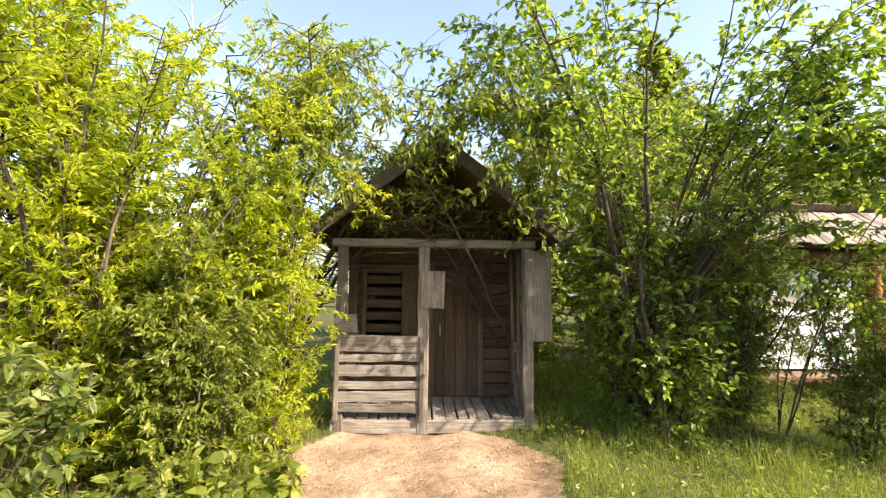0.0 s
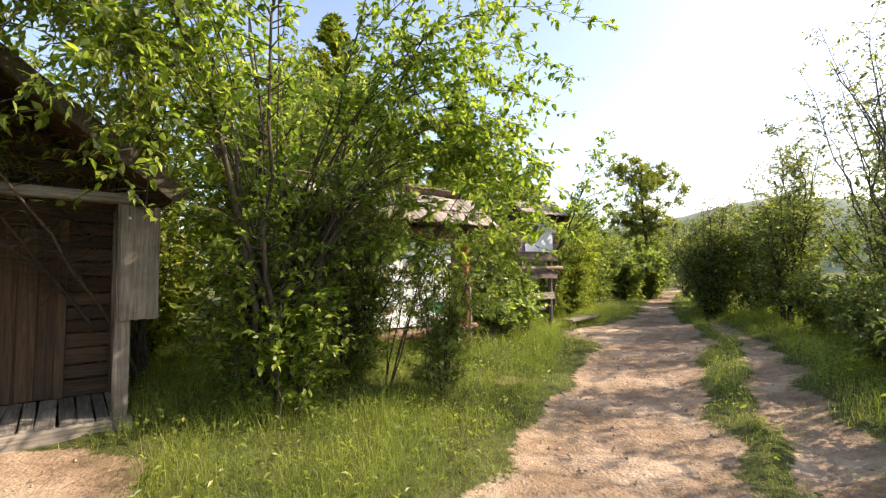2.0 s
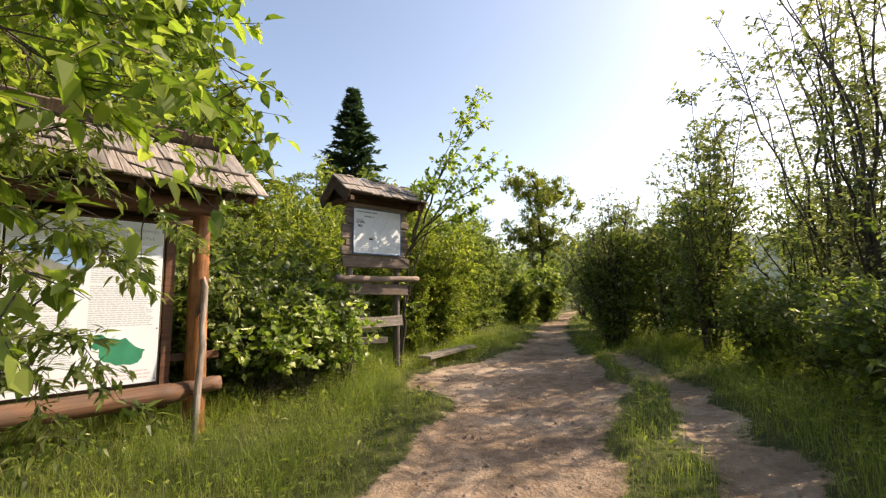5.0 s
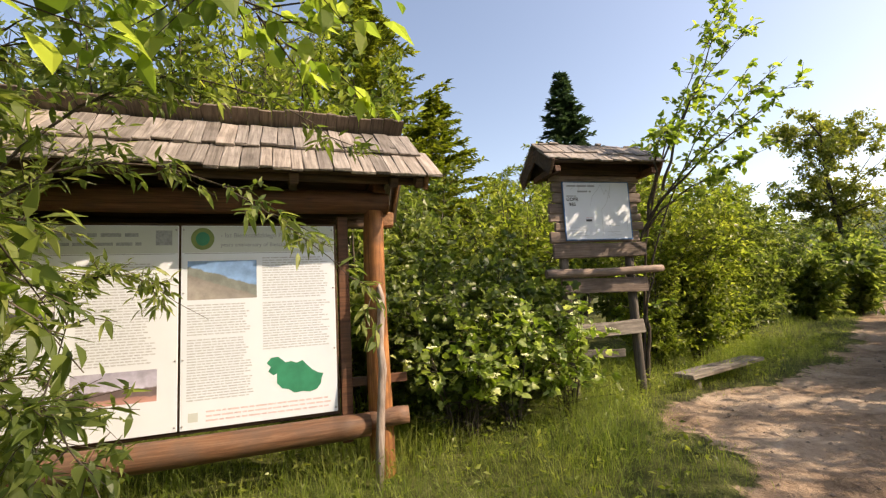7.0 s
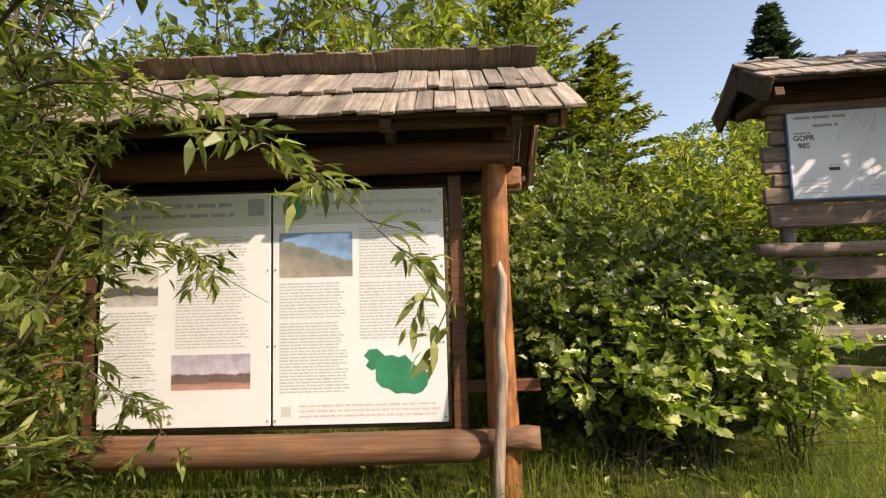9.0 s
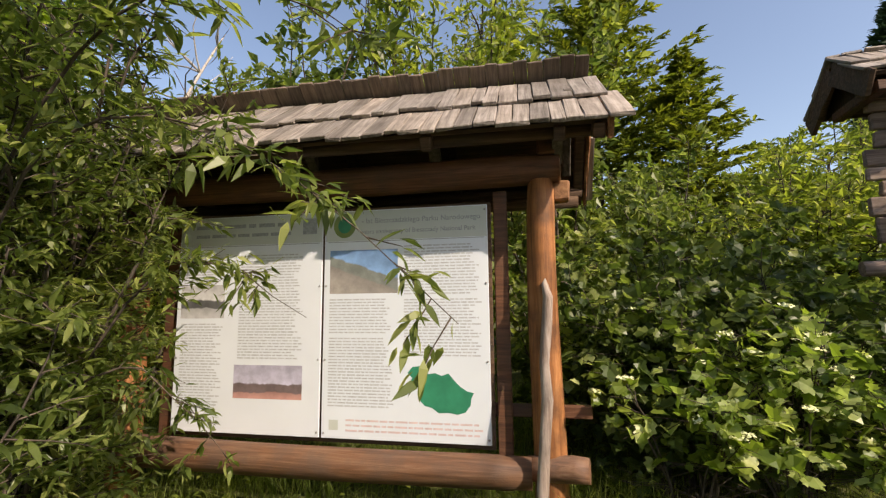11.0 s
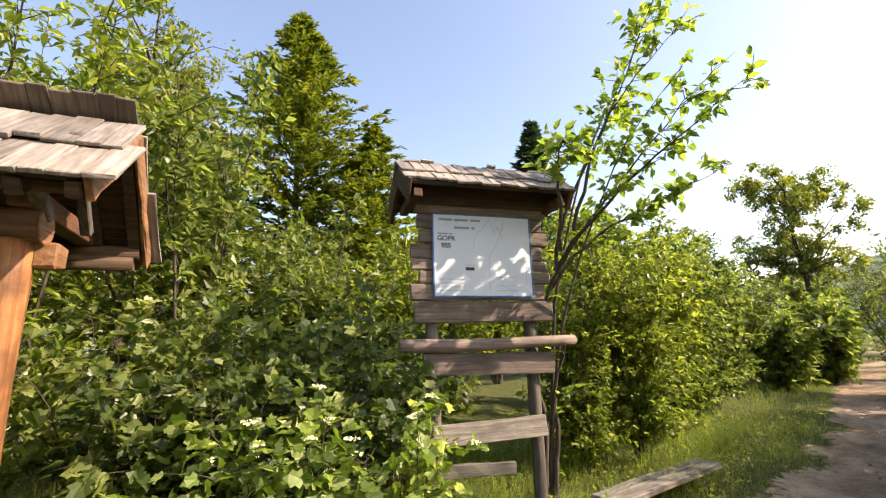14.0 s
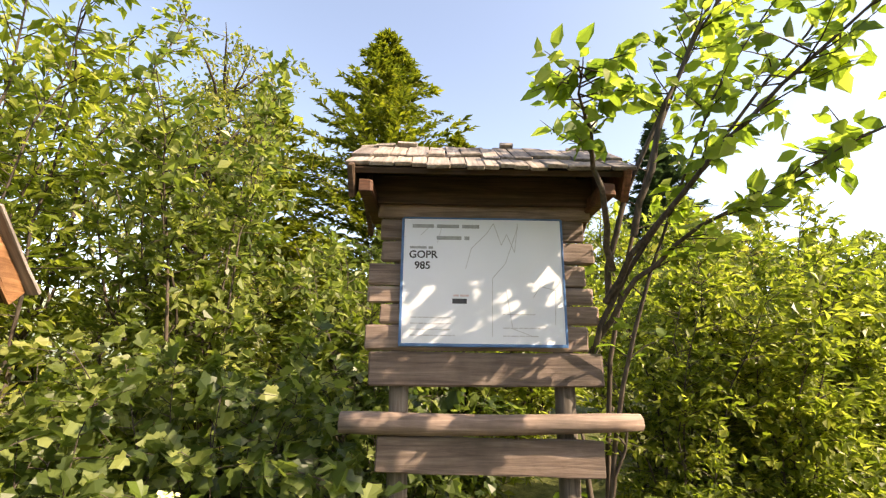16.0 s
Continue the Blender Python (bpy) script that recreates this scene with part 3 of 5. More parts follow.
def bare_stick():
    """A crooked barkless stick, broken at its tip."""
    way = [(0.245, -0.26, stand(0.25, -0.26) - 0.05, 0.030), (0.262, -0.245, -0.22, 0.032), (0.285, -0.215, 0.06, 0.029), (0.312, -0.19, 0.30, 0.031), (0.306, -0.165, 0.50, 0.026), (0.330, -0.14, 0.70, 0.029),
           (0.338, -0.13, 0.84, 0.027), (0.322, -0.128, 0.91, 0.018), (0.326, -0.125, 0.935, 0.004)]
    bm = bmesh.new()
    rings = []
    for n, (x, y, z, r) in enumerate(way):
        rings.append([bm.verts.new((x + r * (1 + 0.15 * math.sin(3 * a + n)) * math.cos(a), y + r * math.sin(a), z + 0.01 * math.sin(2 * a))) for a in np.linspace(0, 2 * math.pi, 10, endpoint=False)])
    for q, w in zip(rings, rings[1:]):
        for k in range(10):
            bm.faces.new((q[k], q[(k + 1) % 10], w[(k + 1) % 10], w[k])).smooth = True
    bm.faces.new(list(reversed(rings[0])))
    bm.faces.new(rings[-1])
    return tagged(part("leaning_stick", bm, STICK), "bare grey barkless stick leaning against the board post", "stick")


bare_stick()


# ---- the map board with its own roof ----
def map_board():
    t = thing("map_board", pose(3.06, 0.63, 0, 0, 0, -6.5), "small roofed wooden map board on two posts", "notice board")
    g = stand(3.06, 0.63)
    for x, s in ((-0.42, 1), (0.43, 2)):
        part("post", log((x, 0.06, g - 0.2), (x, 0.06, 2.1), 0.058, 0.05, 12, 10, 0.05, s), GREY_Z, t, "grey round post")
    rng = random.Random(4)
    z = 1.17
    for n, h in enumerate((0.175, 0.135, 0.105, 0.095, 0.125, 0.12, 0.125, 0.10)):
        a = rng.uniform(-0.06, 0.03) - 0.56
        b = rng.uniform(-0.03, 0.05) + 0.57
        if n == 0:
            a, b = -0.58, 0.61
        part("wall_plank", plank((b - a, 0.045, h - 0.008), ((a + b) / 2, 0.0, z + h / 2), 0.010, pose(0, 0, 0, rng.uniform(-3, 3), 0, 0), 0.004, n, 6), TANNED_X, t)
        z += h
    x0, x1, z0, z1 = -0.425, 0.425, 1.375, 2.045
    sh = part("map_sheet", plank((x1 - x0, 0.012, z1 - z0), (0, -0.037, (z0 + z1) / 2), 0.002), BOARD_CREAM, t, "white map sheet with handwritten notes")
    for nm, sz, c in (("edge_strip", (0.014, 0.016, z1 - z0), (x0, -0.039, (z0 + z1) / 2)), ("edge_strip", (0.012, 0.016, z1 - z0), (x1, -0.039, (z0 + z1) / 2)),
                      ("edge_strip", (x1 - x0 + 0.01, 0.016, 0.016), (0, -0.040, z0)), ("edge_strip", (x1 - x0, 0.016, 0.009), (0, -0.039, z1))):
        part(nm, plank(sz, c, 0.002), BLUE_TRIM, t, "blue edge strip")
    def put(ob):
        ob.matrix_basis = Matrix.Translation((0, -0.0336, 0))
        return ob
    put(lettering("note", "GOPR", 0.056, x0 + 0.035, 1.825, -0.0115, BLACK_INK, sh, 0.0012))
    put(lettering("note", "985", 0.056, x0 + 0.065, 1.766, -0.0115, BLACK_INK, sh, 0.0012))
    put(bars("print", [(x0 + 0.05, x0 + 0.42, 1.99, 0.02, 0.02), (x0 + 0.18, x0 + 0.37, 1.925, 0.02, 0.02), (x0 + 0.04, x0 + 0.17, 1.875, 0.013, 0.02)], INK, sh, 5))
    put(bars("print", [(x0 + 0.265, x0 + 0.34, 1.585, 0.026, 0.0)], BLACK_INK, sh, 6))
    put(bars("print", [(x0 + 0.27, x0 + 0.35, 1.622, 0.010, 0.0)], RED_INK, sh, 7))
    put(bars("print", [(x0 + 0.05, x0 + 0.30, z, 0.006, 0.1) for z in (1.42, 1.45, 1.48, 1.51)] + [(0.1, 0.36, z, 0.006, 0.12) for z in (1.42, 1.46, 1.53)], PALE_INK, sh, 8))
    for pts in (((-0.09, 1.77), (-0.06, 1.88), (0.02, 1.96), (0.06, 2.02)), ((0.06, 2.02), (0.10, 1.90), (0.13, 1.96), (0.17, 1.86), (0.19, 2.02)), ((0.19, 2.0), (0.12, 1.80), (0.05, 1.72), (0.045, 1.42)),
                ((0.12, 1.66), (0.15, 1.46), (0.26, 1.42)), ((0.26, 1.62), (0.30, 1.68), (0.38, 1.66), (0.37, 1.48)), ((-0.33, 1.95), (-0.28, 2.0), (-0.22, 1.99), (-0.24, 1.91))):
        bm = bmesh.new()
        for (ax, az), (bx, bz) in zip(pts, pts[1:]):
            d = Vector((bz - az, ax - bx)).normalized() * 0.002
            bm.faces.new([bm.verts.new((px_, -0.0436, pz)) for px_, pz in ((ax + d.x, az + d.y), (bx + d.x, bz + d.y), (bx - d.x, bz - d.y), (ax - d.x, az - d.y))])
        part("map_line", bm, PALE_INK, sh)
    part("rail_log", log((-0.70, -0.03, 1.00), (0.75, -0.08, 1.015), 0.052, 0.045, 12, 12, 0.06, 9), TANNED_X, t, "half-round rail with a broken end")
    part("shelf_plank", plank((1.10, 0.035, 0.165), (0.03, -0.02, 0.855), 0.006, pose(0, 0, 0, 0, 1.2, 0), 0.004, 7, 6), TANNED_X, t)
    part("shelf_plank", plank((0.92, 0.035, 0.155), (0.0, -0.04, 0.36), 0.006, pose(0, 0, 0, -8, -1.5, 0), 0.004, 8, 6), GREY_X, t)
    part("shelf_plank", plank((0.6, 0.03, 0.09), (-0.12, -0.04, 0.10), 0.006, pose(0, 0, 0, 0, 2, 0), 0.004, 9, 6), GREY_X, t)
    # roof
    a, b, ry, rz, ey, ez = -0.70, 0.74, 0.10, 2.50, -0.30, 2.235
    pitch = math.atan2(rz - ez, ry - ey)
    length = math.hypot(rz - ez, ry - ey)
    for side in (1, -1):
        cy, cz = ry - side * (ry - ey) / 2, (rz + ez) / 2 - 0.03
        part("roof_deck", plank((b - a - 0.04, length, 0.03), ((a + b) / 2, cy, cz), 0.003, pose(0, 0, 0, side * math.degrees(pitch))), DARK_X, t)
        part("side_board", plank((0.03, length, 0.17), (a + 0.03, cy, cz - 0.06), 0.005, pose(0, 0, 0, side * math.degrees(pitch)), 0.004, 2, 3), DARK_X, t)
        part("side_board", plank((0.03, length, 0.17), (b - 0.05, cy, cz - 0.06), 0.005, pose(0, 0, 0, side * math.degrees(pitch)), 0.004, 3, 3), BROWN_X, t)
    part("front_board", plank((1.30, 0.03, 0.16), (0.02, -0.05, 2.20), 0.005), DARK_X, t)
    for x in (-0.6, 0.6):
        part("bracket", plank((0.07, 0.55, 0.07), (x, -0.02, 2.13), 0.008, None, 0.003, 4), BROWN_X, t)
        bm = bmesh.new()
        bm.faces.new([bm.verts.new((x, y, z)) for y, z in ((-0.24, 2.17), (0.44, 2.17), (0.10, 2.48))])
        bmesh.ops.solidify(bm, geom=bm.faces[:], thickness=0.02)
        part("gable_panel", bm, DARK_Z, t)
    meshes = [shingle_mesh("shingle", 0.10, 0.34, 0.02, 40 + k, SHINGLE) for k in range(5)]
    for side in (1, -1):
        for u, lift in ((0.72, 0.004), (0.33, 0.022)):
            shingle_row(t, meshes, a, b, 0.10, ry - side * (ry - ey) * u, rz + (ez - rz) * u + lift, side * pitch, rng, jitter=0.02)
    return t


map_board()


def low_bench():
    a, b = Vector((3.98, 0.52, 0)), Vector((5.62, 0.86, 0))
    c = (a + b) / 2
    t = thing("low_bench", pose(c.x, c.y, 0, 0, 0, math.degrees(math.atan2(b.y - a.y, b.x - a.x))), "low weathered plank bench at the edge of the track", "bench")
    for k in range(2):
        part("seat_plank", plank((1.68, 0.13, 0.05), (0.03 * k, -0.075 + 0.15 * k, -0.235), 0.008, pose(0, 0, 0, 0, -1, 0), 0.005, k, 6), GREY_X, t)
    for x in (-0.6, 0.6):
        g = stand(c.x + x, c.y)
        part("leg", log((x, 0, g - 0.1), (x, 0, -0.255), 0.07, 0.065, 10, 4, 0.06, 3), GREY_Z, t)
    return t


low_bench()


# ---- the old hut ----
def hut():
    L = 2.42
    t = thing("wooden_hut", pose(-7.155, -1.036, 0.27, 0, 0, 3), "small dark log hut with a gabled roof and a railed porch", "hut")
    low, deck, beam, back = -0.96, -0.76, 1.31, 1.15
    part("porch_base", plank((L + 0.1, 0.14, 0.17), (L / 2, 0.05, low + 0.09), 0.02, None, 0.008, 1, 8), GREY_X, t, "long grey sill log of the porch")
    rng = random.Random(8)
    x = 0.02
    while x < L:
        w = rng.uniform(0.11, 0.17)
        part("porch_plank", plank((w - 0.016, back - 0.02, 0.035), (x + w / 2, back / 2, deck - 0.018), 0.006, pose(0, 0, 0, rng.uniform(-.5, .5), rng.uniform(-.8, .8), rng.uniform(-.8, .8)), 0.003, int(x * 100), 3), GREY_Y, t)
        x += w
    for x, w in ((0.05, 0.12), (1.06, 0.14), (L - 0.06, 0.13)):
        part("porch_post", plank((w, 0.11, beam - low), (x, 0.03, (beam + low) / 2), 0.012, None, 0.006, int(x * 10), 8), GREY_Z, t, "square grey porch post")
    part("porch_beam", plank((L + 0.12, 0.12, 0.10), (L / 2 - 0.02, 0.02, beam + 0.05), 0.012, None, 0.005, 5, 8), GREY_X, t, "grey squared beam across the porch")
    # railing of rough boards
    for n, (z, h) in enumerate(((0.12, 0.20), (-0.05, 0.085), (-0.20, 0.13), (-0.37, 0.085), (-0.50, 0.12), (-0.64, 0.10))):
        part("rail_board", plank((1.08 + rng.uniform(0, 0.05), 0.028, h), (0.53 + rng.uniform(-.02, .02), -0.045, z), 0.005, pose(0, 0, 0, rng.uniform(-4, 4), rng.uniform(-1.2, 1.2), 0), 0.006, n, 6), GREY_X, t)
    part("rail_stile", plank((0.05, 0.04, 1.0), (1.05, -0.075, -0.28), 0.005, None, 0.003, 3, 4), GREY_Z, t)
    part("rail_stile", plank((0.05, 0.04, 0.95), (0.03, -0.075, -0.3), 0.005, None, 0.003, 4, 4), GREY_Z, t)
    part("notice_plank", plank((0.29, 0.025, 0.46), (1.17, -0.055, 0.78), 0.005, pose(0, 0, 0, 0, 1.5, 0), 0.003, 5, 3), GREY_Z, t, "pale grey board nailed to the post")
    part("rail_board", plank((0.28, 0.03, 0.22), (0.12, -0.05, 0.36), 0.005, pose(0, 0, 0, 0, -2, 0), 0.004, 15, 3), GREY_X, t)
    side = part("shutter_board", plank((0.33, 0.03, 1.12), (L + 0.06, -0.06, 0.72), 0.006, pose(0, 0, 0, 0, -0.5, 0), 0.004, 6, 6), GREY_Z, t, "tall pale plank panel at the porch corner")
    part("bolt", plank((0.03, 0.02, 0.03), (L - 0.04, -0.085, 1.16), 0.004), STEEL, side)
    # side fence of poles on the right of the porch
    for k in range(5):
        y = 0.14 + k * 0.2
        part("side_pole", log((L - 0.05 + rng.uniform(-.03, .03), y, deck - 0.05), (L - 0.06 + rng.uniform(-.06, .06), y + rng.uniform(-.05, .05), beam), 0.022, 0.016, 8, 8, 0.25, k), GREY_Z, t)
    part("side_board", plank((0.03, back, 0.14), (L - 0.05, back / 2, -0.02), 0.005, None, 0.004, 3, 4), GREY_Y, t)
    part("side_board", plank((0.03, back, 0.20), (L - 0.05, back / 2, -0.45), 0.005, None, 0.004, 4, 4), GREY_Y, t)
    # front wall of planks with a doorway
    depth = 2.6
    d0, d1, dtop = 1.20, 1.86, 1.12
    for a, b in ((0.0, d0), (d1, L)):
        z = deck
        while z < beam + 0.1:
            h = rng.uniform(0.13, 0.19)
            y = back + rng.uniform(-0.012, 0.012)
            if a == 0.0 and 0.12 < z + h / 2 < 1.0:
                pieces = ((a, 0.18), (0.80, b))
            else:
                pieces = ((a, b),)
            for p, q in pieces:
                part("wall_plank", plank((q - p - 0.004, 0.05, h - 0.012), ((p + q) / 2, y, z + h / 2), 0.012, pose(0, 0, 0, rng.uniform(-3, 3), 0, 0), 0.004, int(z * 50) + 3, 4), DARK_X, t)
            z += h
    part("lintel_plank", plank((d1 - d0 + 0.1, 0.06, 0.26), ((d0 + d1) / 2, back, dtop + 0.14), 0.01), DARK_X, t)
    for n, z in enumerate((0.22, 0.40, 0.58, 0.76, 0.94)):
        part("window_board", plank((0.66, 0.03, 0.12), (0.49, back + 0.05, z), 0.008, pose(0, 0, 0, 0, rng.uniform(-1, 1), 0), 0.004, n, 3), DARK_X, t)
    for x, w in ((0.18, 0.07), (0.84, 0.22)):
        part("window_jamb", plank((w, 0.06, 1.05), (x, back - 0.03, 0.56), 0.008, None, 0.003, 6, 3), DARK_Z, t)
    door = part("door", plank((d1 - d0 - 0.02, 0.05, dtop - deck), ((d0 + d1) / 2, back + 0.01, (dtop + deck) / 2), 0.006), DARK_Z, t, "dark plank door, shut")
    for k in range(4):
        w = (d1 - d0) / 4
        part("door_plank", plank((w - 0.012, 0.02, dtop - deck - 0.03), (d0 + (k + 0.5) * w, back - 0.027, (dtop + deck) / 2), 0.005, None, 0.002, k, 3), DARK_Z, door)
    part("door_handle", plank((0.02, 0.05, 0.16), (d0 + 0.10, back - 0.06, 0.2), 0.008), STEEL, door)
    for x in (d0 - 0.035, d1 + 0.035):
        part("door_jamb", plank((0.09, 0.08, dtop - deck + 0.1), (x, back - 0.03, (dtop + deck) / 2 + 0.05), 0.008, None, 0.003, 9, 3), DARK_Z, t)
    for x in (0.0, L):
        z = deck - 0.1
        n = 0
        while z < beam + 0.1:
            part("side_log", plank((0.13, depth, 0.185), (x, back + depth / 2, z + 0.09), 0.05, None, 0.006, n, 3), DARK_X, t)
            z += 0.19
            n += 1
    z = deck - 0.1
    while z < beam + 0.1:
        part("back_log", plank((L, 0.13, 0.185), (L / 2, back + depth, z + 0.09), 0.05, None, 0.006, 3, 3), DARK_X, t)
        z += 0.19
    for x, y in ((0.02, back - 0.02), (L - 0.02, back - 0.02)):
        part("corner_post", plank((0.14, 0.14, beam - deck), (x, y, (beam + deck) / 2), 0.012, None, 0.004, 2, 5), DARK_Z, t)
    part("cement_base", plank((L, depth, 0.3), (L / 2, back + depth / 2, low - 0.02), 0.02), DARK_X, t)
    # gable and roof
    apex, half = 2.62, L / 2 + 0.33
    eave = 1.42
    pitch = math.atan2(apex - eave, half)
    z = beam + 0.10
    while z < apex - 0.16:
        h = 0.15
        w = half * (apex - z - 0.12) / (apex - eave)
        part("gable_plank", plank((max(0.2, 2 * w - 0.16), 0.035, h - 0.01), (L / 2, back - 0.05 + rng.uniform(-.008, .008), z + h / 2), 0.008, None, 0.004, int(z * 30), 4), DARK_X, t)
        z += h
    slope = math.hypot(half, apex - eave)
    for side in (1, -1):
        cx, cz = L / 2 + side * half / 2, (apex + eave) / 2
        part("roof_deck", plank((slope, depth + back + 0.62, 0.03), (cx, (depth + back) / 2 - 0.08, cz - 0.02), 0.004, pose(0, 0, 0, 0, side * math.degrees(pitch), 0)), DARK_X, t)
        # barge boards take the dark roofing colour to paint in the gable's shade
        part("barge_board", plank((slope + 0.05, 0.03, 0.16), (cx, -0.38, cz - 0.04), 0.006, pose(0, 0, 0, 0, side * math.degrees(pitch), 0), 0.005, 3, 5), ROOFING, t)
        meshes = [shingle_mesh("shingle", 0.30, 0.46, 0.02, 60 + k, ROOFING) for k in range(4)]
        for k in range(5):
            u = (k + 0.55) / 5
            y = -0.36
            while y < depth + back + 0.2:
                ob = new("shingle", rng.choice(meshes))
                ob.parent = t
                ob.matrix_basis = pose(L / 2 + side * half * u, y + 0.15, apex + (eave - apex) * u + 0.02, 0, side * (math.degrees(pitch) - 2), 0) @ pose(0, 0, 0, 0, 0, -side * 90 + rng.uniform(-1.5, 1.5))
                y += 0.305
    return t


ROOFING = wood("dark roofing", (0.035, 0.03, 0.022), (0.075, 0.062, 0.045), (0.13, 0.11, 0.08), 1, 0.9)
hut()

# ---- plants ----
def unit(v):
    return v / (np.linalg.norm(v, axis=-1, keepdims=True) + 1e-9)


def tubes(paths, sides):
    """Tapered tubes along many paths. paths: list of (points n x 3, radii n)."""
    vs, fs, base = [], [], 0
    ang = np.linspace(0, 2 * np.pi, sides, endpoint=False)
    for pts, rad in paths:
        n = len(pts)
        d = unit(np.gradient(pts, axis=0))
        ref = np.where(np.abs(d[:, 2:3]) > 0.9, [[1.0, 0, 0]], [[0, 0, 1.0]])
        a = unit(np.cross(d, ref))
        b = np.cross(d, a)
        ring = pts[:, None] + rad[:, None, None] * (np.cos(ang)[None, :, None] * a[:, None] + np.sin(ang)[None, :, None] * b[:, None])
        vs.append(ring.reshape(-1, 3))
        i = base + np.arange(n * sides).reshape(n, sides)
        j = np.roll(i, -1, axis=1)
        fs.append(np.stack([i[:-1], j[:-1], j[1:], i[1:]], -1).reshape(-1, 4))
        base += n * sides
    return np.concatenate(vs), np.concatenate(fs)


def bend(start, way, length, n, rng, wander, droop):
    """A wandering shoot."""
    pts = [np.array(start, float)]
    d = unit(np.array(way, float))
    for _ in range(n - 1):
        d = unit(d + rng.normal(0, wander, 3) + np.array([0, 0, -droop]))
        pts.append(pts[-1] + d * length / (n - 1))
    return np.array(pts)


LOBES = {
    "lance": [(0, 0), (0.30, 0.5), (0.62, 0.42), (1, 0), (0.62, -0.42), (0.30, -0.5)],
    "oval": [(0, 0), (0.25, 0.42), (0.58, 0.5), (1, 0), (0.58, -0.5), (0.25, -0.42)],
    "maple": [(0, 0), (-0.08, 0.20), (0.14, 0.50), (0.34, 0.33), (0.60, 0.46), (0.70, 0.24), (1, 0), (0.70, -0.24), (0.60, -0.46), (0.34, -0.33), (0.14, -0.50), (-0.08, -0.20)],
    "quad": [(0, 0), (0.45, 0.5), (1, 0), (0.45, -0.5)],
}


def leaf_arrays(at, way, up, size, width, kind, rng):
    """Leaves folded a little along the midrib, each one face."""
    lobe = np.array(LOBES[kind])
    side = unit(np.cross(way, up))
    nrm = np.cross(side, way)
    L = size * rng.uniform(0.6, 1.25, len(at))
    x = lobe[:, 0][None] * L[:, None]
    y = lobe[:, 1][None] * L[:, None] * width
    z = np.abs(y) * 0.35 - (lobe[:, 0] ** 2)[None] * L[:, None] * 0.18
    v = at[:, None] + x[..., None] * way[:, None] + y[..., None] * side[:, None] + z[..., None] * nrm[:, None]
    k = len(lobe)
    f = np.arange(len(at) * k).reshape(-1, k)
    return v.reshape(-1, 3), f


